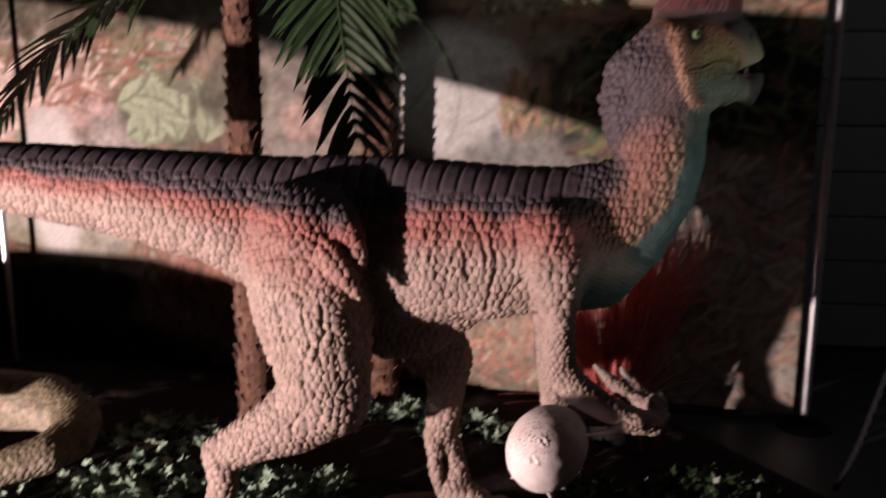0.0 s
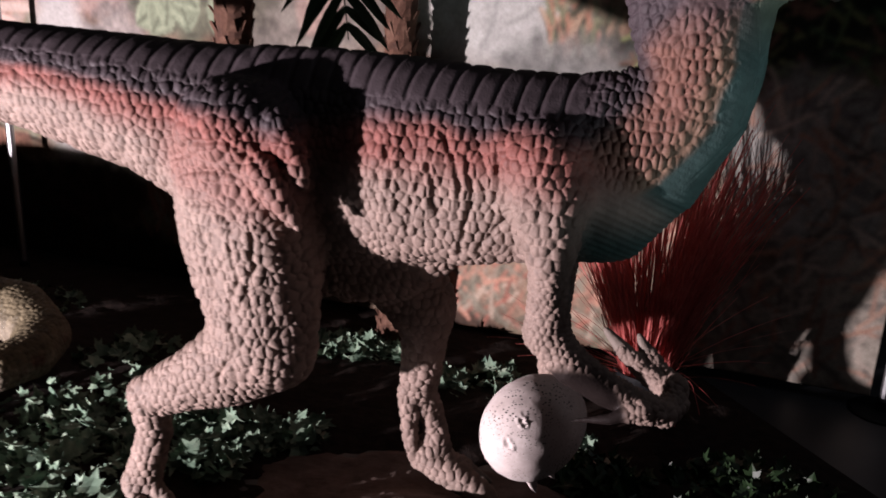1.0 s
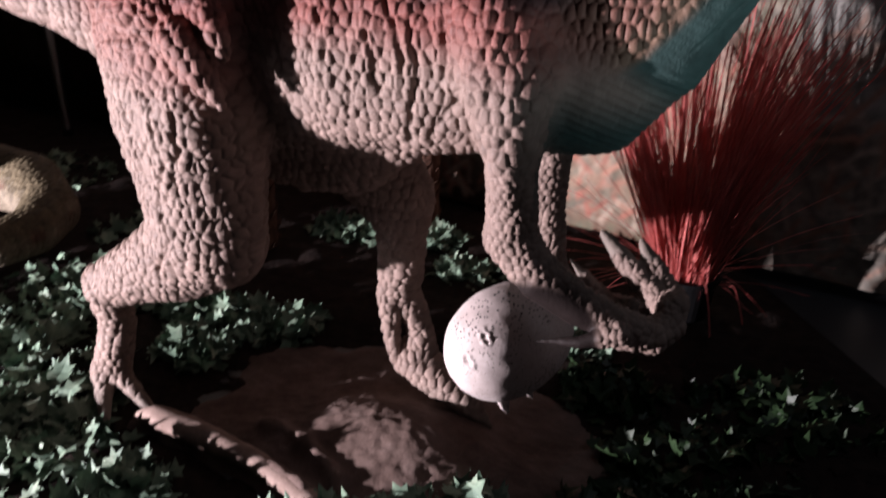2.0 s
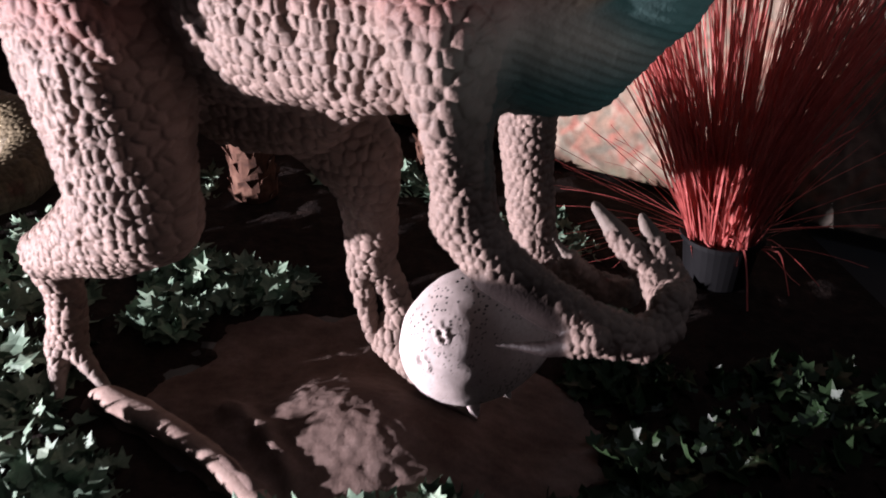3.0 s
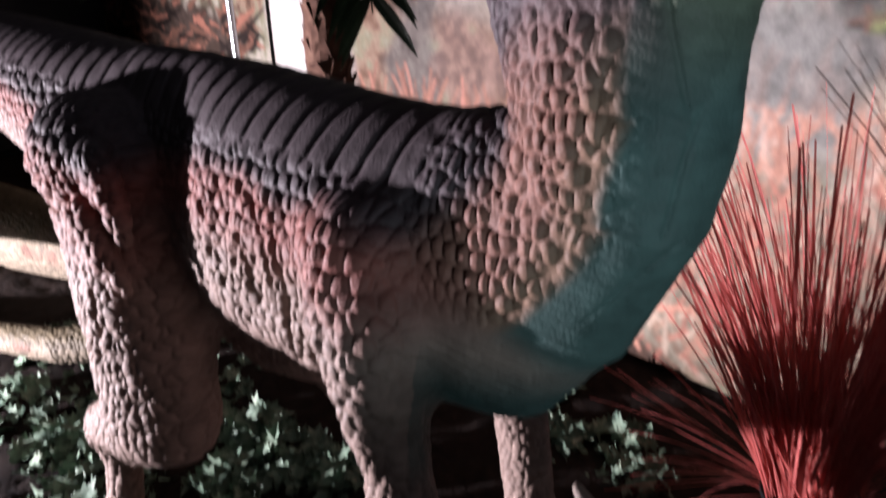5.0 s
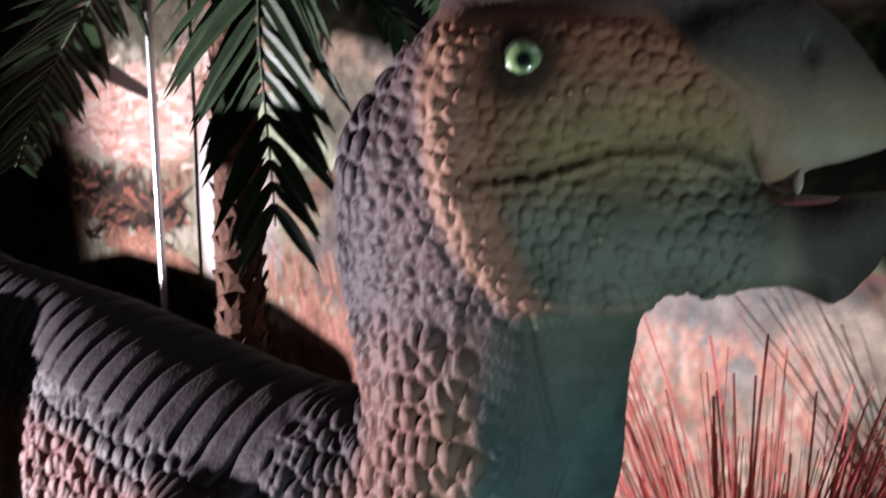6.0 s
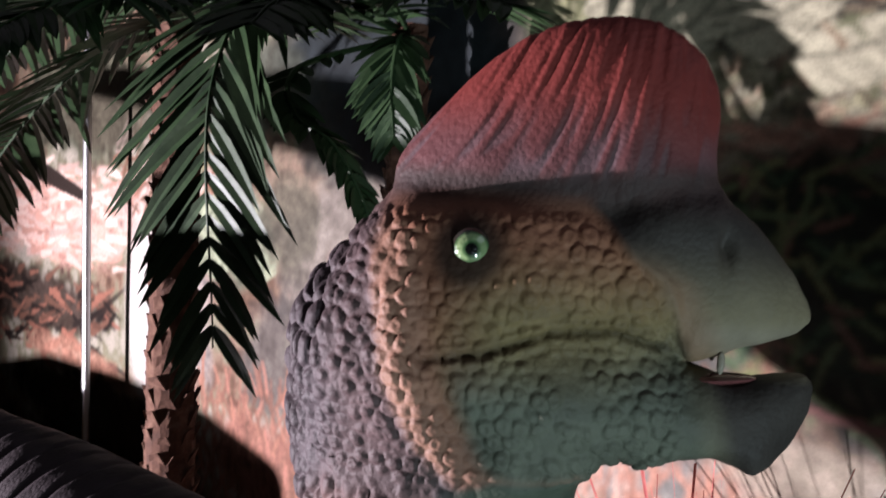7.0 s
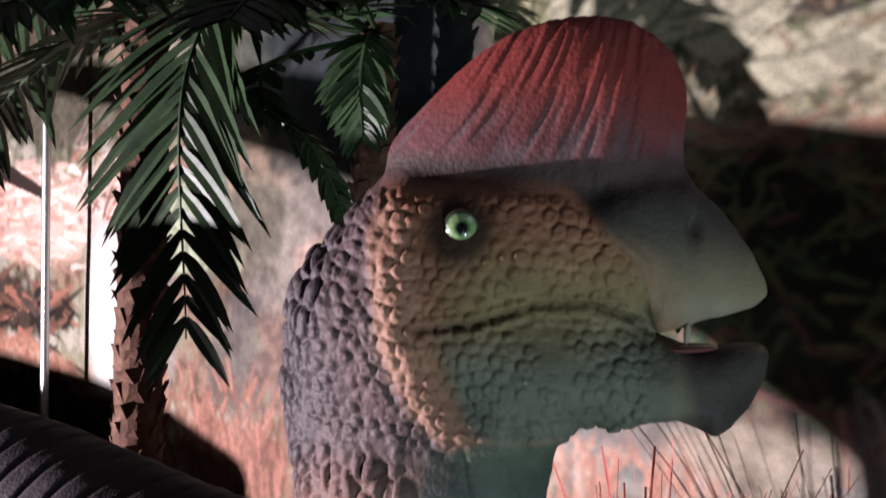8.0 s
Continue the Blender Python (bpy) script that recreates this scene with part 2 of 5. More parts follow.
# ---- soft forms: a field of blended tubes, and the skin over it ----
class Field:
    def __init__(self, lo, hi, step):
        self.lo, self.step = np.array(lo, np.float32), step
        self.n = np.ceil((np.array(hi) - self.lo) / step).astype(int) + 1
        self.f = np.full(self.n, 1.0, np.float32)

    def region(self, lo, hi):
        a = np.clip(np.floor((np.array(lo) - self.lo) / self.step).astype(int), 0, self.n)
        b = np.clip(np.ceil((np.array(hi) - self.lo) / self.step).astype(int) + 1, 0, self.n)
        if (b <= a).any():
            return None, None
        ax = [self.lo[i] + self.step * np.arange(a[i], b[i], dtype=np.float32) for i in range(3)]
        return tuple(slice(a[i], b[i]) for i in range(3)), (ax[0][:, None, None], ax[1][None, :, None], ax[2][None, None, :])

    def add(self, d, sl, k, cut=False):
        old = self.f[sl]
        if cut:
            self.f[sl] = np.maximum(old, -d)
            return
        h = np.clip(0.5 + 0.5 * (old - d) / k, 0, 1)
        self.f[sl] = old * (1 - h) + d * h - k * h * (1 - h)

    def tube(self, stations, k=0.03, side=(0, 1, 0), cut=False, place=None):
        """stations: x, y, z, half-width to the side, half-height. place: a matrix for stations given in a frame of their own."""
        if place is not None:
            stations = [(*(place @ Vector(s[:3])), s[3], s[-1]) for s in stations]
            side = place.to_3x3() @ Vector(side)
        st = np.array([(*s[:3], s[3], s[-1]) for s in stations], np.float32)
        side = np.array(side, np.float32)
        reach = st[:, 3:].max() + 3 * self.step + 2 * k
        sl, axes = self.region(st[:, :3].min(0) - reach, st[:, :3].max(0) + reach)
        if sl is None:
            return
        X, Y, Z = axes
        best = None
        for a, b in zip(st, st[1:]):
            ax = b[:3] - a[:3]
            length = float(np.linalg.norm(ax)) or 1e-6
            t = ax / length
            s = side - t * (side @ t)
            if np.linalg.norm(s) < 0.1:
                s = np.array((1, 0, 0), np.float32) - t * t[0]
            s = s / np.linalg.norm(s)
            u = np.cross(s, t)
            dx, dy, dz = X - a[0], Y - a[1], Z - a[2]
            along = dx * t[0] + dy * t[1] + dz * t[2]
            m = np.clip(along / length, 0, 1)
            w, h = a[3] + (b[3] - a[3]) * m, a[4] + (b[4] - a[4]) * m
            lo = np.minimum(w, h)
            r = np.sqrt(((dx * s[0] + dy * s[1] + dz * s[2]) / w) ** 2 + ((dx * u[0] + dy * u[1] + dz * u[2]) / h) ** 2 + ((along - m * length) / lo) ** 2)
            d = (r - 1) * lo
            best = d if best is None else np.minimum(best, d)
        self.add(best, sl, k, cut)

    def ball(self, centre, radii, k=0.02, place=None):
        """An ellipsoid; with place, in a frame of its own."""
        place = place or Matrix()
        c = np.array(place @ Vector(centre), np.float32)
        reach = max(radii) + 3 * self.step + 2 * k
        sl, axes = self.region(c - reach, c + reach)
        if sl is None:
            return
        m = np.array(place.to_3x3(), np.float32)
        off = [axes[i] - c[i] for i in range(3)]
        r = np.sqrt(sum(((off[0] * m[0, i] + off[1] * m[1, i] + off[2] * m[2, i]) / radii[i]) ** 2 for i in range(3)))
        self.add((r - 1) * min(radii), sl, k)

    def slab(self, profile, widths, soft, k=0.01, place=None):
        """A rounded plate: a closed side profile in x and z, with half-widths along x, its rim rounded over soft metres."""
        m = np.array(place.to_3x3(), np.float32)
        o = np.array(place.translation, np.float32)
        pts = [place @ Vector((px, 0, pz)) for px, pz in profile]
        wide = max(w for _, w in widths)
        reach = wide + soft + 3 * self.step + 2 * k
        sl, axes = self.region(np.min(pts, 0) - reach, np.max(pts, 0) + reach)
        if sl is None:
            return
        off = [axes[i] - o[i] for i in range(3)]
        lx, ly, lz = (off[0] * m[0, i] + off[1] * m[1, i] + off[2] * m[2, i] for i in range(3))
        near, inside = np.full(lx.shape, 9.0, np.float32), np.zeros(lx.shape, bool)
        for (ax, az), (bx, bz) in zip(profile, profile[1:] + profile[:1]):
            ex, ez = bx - ax, bz - az
            u = np.clip(((lx - ax) * ex + (lz - az) * ez) / (ex * ex + ez * ez), 0, 1)
            near = np.minimum(near, np.hypot(lx - ax - u * ex, lz - az - u * ez))
            if ez:
                inside ^= ((az > lz) != (bz > lz)) & (lx < ax + (lz - az) * ex / ez)
        w = np.interp(lx, [q[0] for q in widths], [q[1] for q in widths])
        q = np.maximum(1 - np.where(inside, near, -near) / soft, 0)
        self.add(((np.sqrt(q * q + (ly / w) ** 2) - 1) * np.minimum(w, soft)).astype(np.float32), sl, k)

    def skin(self):
        f, n = self.f, self.n
        inside = f < 0
        count = np.zeros(n - 1, np.uint8)
        corner = [(i, j, k) for i in (0, 1) for j in (0, 1) for k in (0, 1)]
        for i, j, k in corner:
            count += inside[i:n[0] - 1 + i, j:n[1] - 1 + j, k:n[2] - 1 + k]
        cells = np.argwhere((count > 0) & (count < 8))
        index = np.full(n - 1, -1, np.int32)
        index[tuple(cells.T)] = np.arange(len(cells))
        val = {c: f[tuple((cells + c).T)] for c in corner}
        pos, hits = np.zeros((len(cells), 3)), np.zeros(len(cells))
        for a in corner:
            for axis in range(3):
                if a[axis] == 0:
                    b = tuple(1 if q == axis else a[q] for q in range(3))
                    fa, fb = val[a], val[b]
                    cross = (fa < 0) != (fb < 0)
                    t = np.where(cross, fa / np.where(fa == fb, 1, fa - fb), 0)
                    p = np.tile(np.array(a, float), (len(cells), 1))
                    p[:, axis] += t
                    pos += p * cross[:, None]
                    hits += cross
        verts = self.lo + self.step * (cells + pos / hits[:, None])
        faces = []
        for axis in range(3):
            b, c = (axis + 1) % 3, (axis + 2) % 3
            lo = [slice(None)] * 3
            hi = [slice(None)] * 3
            lo[axis], hi[axis] = slice(0, -1), slice(1, None)
            flip = inside[tuple(lo)] != inside[tuple(hi)]
            e = np.argwhere(flip)
            e = e[(e[:, b] > 0) & (e[:, c] > 0) & (e[:, b] < n[b] - 1) & (e[:, c] < n[c] - 1)]
            quad = []
            for db, dc in ((1, 1), (0, 1), (0, 0), (1, 0)):
                q = e.copy()
                q[:, b] -= db
                q[:, c] -= dc
                quad.append(index[tuple(q.T)])
            quad = np.stack(quad, 1)
            outward = inside[tuple(e.T)]
            quad[~outward] = quad[~outward][:, ::-1]
            faces.append(quad)
        return verts, np.concatenate(faces)


def normals_of(verts, faces):
    a, b, c, d = (verts[faces[:, k]] for k in range(4))
    fn = np.cross(c - a, d - b)
    vn = np.zeros_like(verts)
    for k in range(4):
        np.add.at(vn, faces[:, k], fn)
    return vn / np.maximum(np.linalg.norm(vn, axis=1, keepdims=True), 1e-9)


def finer(verts, faces):
    """Every quad split in four, then evened out a little."""
    e = np.sort(np.concatenate([faces[:, [k, (k + 1) % 4]] for k in range(4)]), 1)
    key, back = np.unique(e[:, 0].astype(np.int64) * len(verts) + e[:, 1], return_inverse=True)
    ends = np.stack([key // len(verts), key % len(verts)], 1)
    mid = verts[ends].mean(1)
    centre = verts[faces].mean(1)
    n, m, q = len(verts), len(mid), len(faces)
    eid = n + back.reshape(4, q)
    cid = n + m + np.arange(q)
    out = np.concatenate([np.stack([faces[:, k], eid[k], cid, eid[(k - 1) % 4]], 1) for k in range(4)])
    v = np.concatenate([verts, mid, centre])
    for amount in (0.5, 0.5):
        total, count = np.zeros_like(v), np.zeros(len(v))
        for k in range(4):
            for j in ((k + 1) % 4, (k + 3) % 4):
                np.add.at(total, out[:, k], v[out[:, j]])
                np.add.at(count, out[:, k], 1)
        v = v * (1 - amount) + amount * total / count[:, None]
    return v, out


def cells_at(p, seed=0):
    """Cell relief for points given in cell units: distances to the nearest and the second nearest cell centre, and a number for the cell."""
    base = np.floor(p).astype(np.int64)
    d1, d2, who = np.full(len(p), 9.0), np.full(len(p), 9.0), np.zeros(len(p))
    for i in (-2, -1, 0, 1):
        for j in (-1, 0, 1):
            for k in (-1, 0, 1):
                c = base + (i, j, k)
                h = (c[:, 0] * 73856093) ^ (c[:, 1] * 19349663) ^ (c[:, 2] * 83492791) ^ (seed * 7919)
                r = [(((h * m) >> 7) % 1024) / 1024.0 for m in (2654435761, 40503 * 65537, 2246822519)]
                q = c + 0.22 + 0.56 * np.stack(r, 1)
                q[:, 0] += 0.5 * (c[:, 2] & 1)
                d = np.linalg.norm(p - q, axis=1)
                new_first = d < d1
                d2 = np.where(new_first, d1, np.minimum(d2, d))
                who = np.where(new_first, r[0], who)
                d1 = np.minimum(d1, d)
    return d1, d2, who


def wobble(p, scale, seed=0):
    """Smooth value noise in -1..1 for an array of points."""
    q = p * scale + seed * 17.3
    b = np.floor(q).astype(np.int64)
    u = q - b
    u = u * u * (3 - 2 * u)
    total = 0
    for i in (0, 1):
        for j in (0, 1):
            for k in (0, 1):
                h = ((b[:, 0] + i) * 73856093) ^ ((b[:, 1] + j) * 19349663) ^ ((b[:, 2] + k) * 83492791)
                v = (((h * 2654435761) >> 9) % 2048) / 1024.0 - 1
                total = total + v * (u[:, 0] if i else 1 - u[:, 0]) * (u[:, 1] if j else 1 - u[:, 1]) * (u[:, 2] if k else 1 - u[:, 2])
    return total


def step(a, b, x):
    t = np.clip((x - a) / (b - a), 0, 1)
    return t * t * (3 - 2 * t)


def painted_object(name, verts, faces, colours, material, second=None, second_faces=0):
    """second: a material for the last second_faces faces."""
    me = bpy.data.meshes.new(name)
    me.vertices.add(len(verts))
    me.vertices.foreach_set("co", np.asarray(verts, np.float32).ravel())
    me.loops.add(faces.size)
    me.loops.foreach_set("vertex_index", faces.astype(np.int32).ravel())
    me.polygons.add(len(faces))
    me.polygons.foreach_set("loop_start", np.arange(0, faces.size, 4, dtype=np.int32))
    me.polygons.foreach_set("use_smooth", np.ones(len(faces), bool))
    me.update(calc_edges=True)
    at = me.color_attributes.new("paint", "FLOAT_COLOR", "POINT")
    at.data.foreach_set("color", np.concatenate([colours, np.ones((len(verts), 1))], 1).astype(np.float32).ravel())
    me.materials.append(material)
    if second is not None:
        me.materials.append(second)
        idx = np.zeros(len(faces), np.int32)
        idx[len(faces) - second_faces:] = 1
        me.polygons.foreach_set("material_index", idx)
    return new(name, me)


# ---- the large structure ----
GROUND = -0.05


def build_room():
    bm = bmesh.new()
    box(bm, (-5.0, -2.6, GROUND - 0.2), (4.2, 6.2, GROUND))
    tagged(link_mesh("floor", bm, FLOOR), "grey vinyl hall floor in deep shade", "floor", kind="structure")
    for name, lo, hi in (("wall_south", (-5.0, -2.8, GROUND), (4.2, -2.6, 3.4)), ("wall_north", (-5.0, 6.2, GROUND), (4.2, 6.4, 3.4)),
                         ("wall_west", (-5.2, -2.8, GROUND), (-5.0, 6.4, 3.4)), ("wall_east", (4.2, -2.8, GROUND), (4.4, 6.4, 3.4))):
        bm = bmesh.new()
        box(bm, lo, hi)
        tagged(link_mesh(name, bm, DARKWALL), "plain dark painted hall wall", "wall", kind="structure")
    bm = bmesh.new()
    box(bm, (-5.2, -2.8, 3.4), (4.4, 6.4, 3.55))
    tagged(link_mesh("ceiling", bm, DARKWALL), "plain dark painted hall ceiling", "ceiling", kind="structure")


def build_ground():
    """Mulch bed: a sheet that is uneven, with its edge running back to the right."""
    n, m = 150, 110
    bm = bmesh.new()
    grid = []
    for i in range(n + 1):
        row = []
        for j in range(m + 1):
            u, v = i / n, j / m
            y = 1.9 + v * 2.75
            right = 1.30 + (3.84 - y) * 0.66
            x = -4.7 + u * (right + 4.7)
            edge = min(1, (1 - u) * 60) * min(1, v * 12)
            z = GROUND + 0.012 + edge * (0.018 + 0.016 * noise.noise((x * 3, y * 3, 1)) + 0.012 * noise.noise((x * 11, y * 11, 4)) + 0.008 * noise.noise((x * 31, y * 31, 9)))
            z -= 0.045 * math.exp(-((x - 0.24) / 0.60) ** 4 - ((y - 2.90) / 0.37) ** 4)
            row.append(bm.verts.new((x, y, z)))
        grid.append(row)
    for i in range(n):
        for j in range(m):
            bm.faces.new((grid[i][j], grid[i + 1][j], grid[i + 1][j + 1], grid[i][j + 1]))
    r = bmesh.ops.extrude_edge_only(bm, edges=[e for e in bm.edges if e.is_boundary])
    for v in [g for g in r["geom"] if isinstance(g, bmesh.types.BMVert)]:
        v.co.z = GROUND - 0.01
    tagged(link_mesh("ground", bm, SOIL, smooth=True), "dark mulch bed under the figures", "ground", kind="structure")


def backdrop_y(x):
    return 4.30 - 0.13 * x


class Canvas:
    """The backdrop's picture, painted in numpy: x and z in metres."""

    def __init__(self, x0, x1, z0, z1, step):
        self.x0, self.z0, self.step = x0, z0, step
        self.nx, self.nz = int((x1 - x0) / step) + 1, int((z1 - z0) / step) + 1
        self.X, self.Z = np.meshgrid(x0 + step * np.arange(self.nx), z0 + step * np.arange(self.nz), indexing="ij")
        flat = np.stack([self.X.ravel(), np.zeros(self.nx * self.nz), self.Z.ravel()], 1)
        self.layers = [wobble(flat, k, i).reshape(self.X.shape) for i, k in enumerate((2.2, 5, 11, 24, 48))]
        self.cloud = sum(l * w for l, w in zip(self.layers, (0.9, 0.8, 0.6, 0.45, 0.3)))
        self.rgb = np.zeros((*self.X.shape, 3))
        self.rng = random.Random(5)

    def wash(self, stops):
        t = np.clip(0.5 + 0.35 * self.cloud, 0, 1)
        at = [q[0] for q in stops]
        for k in range(3):
            self.rgb[..., k] = np.interp(t, at, [q[1][k] for q in stops])

    def patch(self, x, z, rx, rz, colour, amount=0.9, rough=0.35, mottle=0.3):
        d = np.sqrt(((self.X - x) / rx) ** 2 + ((self.Z - z) / rz) ** 2) + rough * (0.6 * self.layers[1] + 0.5 * self.layers[2] + 0.4 * self.layers[3])
        t = (amount * step(1.15, 0.7, d))[..., None]
        c = np.array(colour) * (1 + mottle * (self.layers[2] + self.layers[3] + self.layers[4]))[..., None]
        self.rgb = self.rgb * (1 - t) + np.clip(c, 0.004, 0.95) * t

    def stroke(self, x, z, angle, length, width, colour, bend=0.0, amount=0.85):
        n = max(3, int(length / self.step * 1.3))
        for i in range(n):
            f = i / (n - 1)
            a = angle + bend * f
            px, pz = x + length * f * math.cos(a), z + length * f * math.sin(a)
            r = max(0.5, width / self.step * (1 - 0.7 * f) * 0.5)
            i0, j0 = (px - self.x0) / self.step, (pz - self.z0) / self.step
            lo_i, hi_i, lo_j, hi_j = int(max(0, i0 - r + 0.5)), int(min(self.nx, i0 + r + 1.5)), int(max(0, j0 - r + 0.5)), int(min(self.nz, j0 + r + 1.5))
            if hi_i > lo_i and hi_j > lo_j:
                self.rgb[lo_i:hi_i, lo_j:hi_j] = self.rgb[lo_i:hi_i, lo_j:hi_j] * (1 - amount) + np.array(colour) * amount

    def strokes(self, count, x0, x1, z0, z1, angle, spread, length, width, colours, bend=0.12):
        r = self.rng
        for _ in range(count):
            c = np.array(colours[r.randrange(len(colours))]) * r.uniform(0.7, 1.3)
            self.stroke(r.uniform(x0, x1), r.uniform(z0, z1), angle + r.uniform(-spread, spread), length * r.uniform(0.5, 1.4), width * r.uniform(0.6, 1.3), np.clip(c, 0.004, 0.92), r.uniform(-bend, bend), r.uniform(0.3, 0.7))

    def soften(self, times):
        for _ in range(times):
            for axis in (0, 1):
                pad = np.pad(self.rgb, [(1, 1) if k == axis else (0, 0) for k in range(3)], mode="edge")
                a, b, c = np.take(pad, range(0, pad.shape[axis] - 2), axis), np.take(pad, range(1, pad.shape[axis] - 1), axis), np.take(pad, range(2, pad.shape[axis]), axis)
                self.rgb = 0.25 * a + 0.5 * b + 0.25 * c

    def fern(self, x, z, angle, length, colour):
        r = self.rng
        for i in range(int(length / 0.024)):
            f = i * 0.024 / length
            a = angle + 0.5 * f
            px, pz = x + length * f * math.cos(a), z + length * f * math.sin(a)
            for s in (-1, 1):
                c = np.clip(np.array(colour) * r.uniform(0.75, 1.3), 0, 0.9)
                self.stroke(px, pz, a + s * 1.0, 0.10 * (1 - f) ** 0.7 + 0.012, 0.015, c, -0.25 * s, 0.85)
        self.stroke(x, z, angle, length, 0.01, np.array(colour) * 0.6, 0.5)


def paint_jungle(c):
    orange, pink = (0.50, 0.24, 0.16), (0.74, 0.44, 0.36)
    pale, olive, dark, fern = (0.66, 0.65, 0.60), (0.20, 0.21, 0.11), (0.022, 0.028, 0.020), (0.36, 0.40, 0.27)
    up = math.pi / 2
    c.wash([(0.15, (0.05, 0.03, 0.022)), (0.35, (0.17, 0.10, 0.065)), (0.5, (0.30, 0.21, 0.15)), (0.65, (0.24, 0.23, 0.15)), (0.85, (0.42, 0.38, 0.31))])
    # pink water and rock on one side
    c.patch(-3.4, 1.33, 1.2, 0.26, pink, 0.95)
    c.strokes(260, -4.5, -2.3, 1.1, 1.6, 0.0, 0.25, 0.18, 0.034, [(0.78, 0.54, 0.46), (0.60, 0.34, 0.27), (0.72, 0.56, 0.48)])
    c.patch(-3.4, 0.84, 1.2, 0.20, (0.045, 0.028, 0.022), 0.95)
    c.strokes(160, -4.5, -2.4, 0.5, 1.0, 0.1, 0.5, 0.16, 0.03, [(0.30, 0.13, 0.09), (0.16, 0.08, 0.055), (0.02, 0.014, 0.012)])
    c.patch(-2.9, 0.60, 0.55, 0.09, (0.40, 0.20, 0.14), 0.8)
    # these two dark patches put the shade low down into the print
    c.patch(-2.7, 0.32, 0.9, 0.20, (0.05, 0.032, 0.022), 0.9)
    c.patch(-2.3, 0.06, 1.3, 0.20, (0.03, 0.02, 0.015), 0.97, 0.15)
    c.patch(-2.75, 1.95, 0.8, 0.33, (0.075, 0.08, 0.055), 0.9)
    c.stroke(-3.6, 1.66, -0.22, 1.0, 0.13, (0.035, 0.024, 0.02), 0.0, 0.95)
    # white strip, with its pinkish glow put into the print
    c.patch(-1.98, 1.42, 0.34, 0.20, (0.54, 0.38, 0.33), 0.95)
    c.patch(-1.70, 0.95, 0.24, 0.34, (0.40, 0.35, 0.32), 0.9)
    c.patch(-2.05, 0.96, 0.20, 0.44, (0.66, 0.62, 0.58), 1.0, 0.10, 0.05)
    # the cast shade under the strip is painted in too
    c.patch(-1.95, 0.36, 0.45, 0.17, (0.06, 0.035, 0.026), 0.95, 0.12)
    c.strokes(160, -2.4, -1.5, 1.35, 1.75, 0.4, 0.9, 0.13, 0.012, [(0.34, 0.16, 0.11), (0.78, 0.6, 0.52), (0.20, 0.12, 0.08)])
    # grey-green ferns, brown twigs over them
    c.patch(-1.35, 1.40, 0.26, 0.24, (0.17, 0.175, 0.12), 0.9)
    for x, z, a, n in ((-1.58, 1.22, 0.5, 0.34), (-1.50, 1.18, 0.9, 0.34), (-1.42, 1.22, 1.3, 0.36), (-1.30, 1.20, 1.7, 0.32), (-1.62, 1.38, 0.3, 0.30), (-1.25, 1.30, 2.2, 0.28), (-1.15, 1.20, 1.2, 0.3)):
        c.fern(x, z, a, n, fern)
    c.strokes(160, -1.7, -0.9, 1.5, 1.9, 0.5, 1.1, 0.12, 0.012, [(0.26, 0.12, 0.08), (0.42, 0.25, 0.18), olive])
    # pale misty middle
    c.patch(-0.66, 1.38, 0.36, 0.34, (0.27, 0.235, 0.20), 0.92)
    c.patch(-1.02, 1.62, 0.26, 0.16, (0.27, 0.20, 0.145), 0.85)
    c.patch(-0.62, 1.30, 0.12, 0.10, (0.56, 0.36, 0.30), 0.6)
    c.patch(-1.05, 0.85, 0.22, 0.26, (0.14, 0.125, 0.112), 0.9)
    c.patch(-0.75, 0.90, 0.22, 0.20, (0.24, 0.155, 0.125), 0.8)
    c.patch(-1.1, 0.45, 0.45, 0.22, (0.30, 0.13, 0.095), 0.9)
    c.strokes(420, -1.6, -0.4, 0.15, 0.75, up, 0.6, 0.10, 0.012, [(0.34, 0.165, 0.115), (0.40, 0.19, 0.14), (0.22, 0.115, 0.08)])
    c.patch(0.16, 1.42, 0.36, 0.34, pale, 0.96, 0.22, 0.12)
    for x, z, a, n in ((-0.1, 1.35, 0.6, 0.35), (0.1, 1.2, 1.0, 0.4), (0.3, 1.5, -0.6, 0.3), (0.2, 1.3, 0.2, 0.25)):
        c.stroke(x, z, a, n, 0.008, (0.45, 0.44, 0.41), 0.5, 0.5)
    c.patch(0.62, 1.30, 0.22, 0.18, (0.20, 0.19, 0.14), 0.85)
    c.strokes(380, 0.38, 0.95, 1.08, 1.45, up, 0.5, 0.10, 0.012, [(0.62, 0.42, 0.28), orange, (0.26, 0.27, 0.16), (0.10, 0.10, 0.06)])
    c.patch(0.66, 1.14, 0.18, 0.06, (0.62, 0.38, 0.26), 0.8)
    # grass slope behind the red tuft
    c.patch(0.50, 0.98, 0.34, 0.24, (0.33, 0.325, 0.295), 0.95)
    c.patch(0.45, 0.40, 0.80, 0.34, (0.46, 0.31, 0.22), 0.9)
    c.strokes(900, -0.3, 1.2, 0.02, 0.75, up, 1.2, 0.11, 0.011, [(0.66, 0.34, 0.24), (0.56, 0.22, 0.16), (0.70, 0.55, 0.42), (0.24, 0.22, 0.16), (0.36, 0.33, 0.25)])
    c.strokes(120, 0.3, 0.9, 0.7, 1.0, up, 0.6, 0.12, 0.011, [(0.66, 0.34, 0.24), (0.70, 0.5, 0.4)])
    c.patch(0.50, 1.10, 0.42, 0.20, (0.25, 0.245, 0.225), 0.85)
    c.patch(0.95, 0.98, 0.25, 0.10, (0.50, 0.43, 0.33), 0.85)
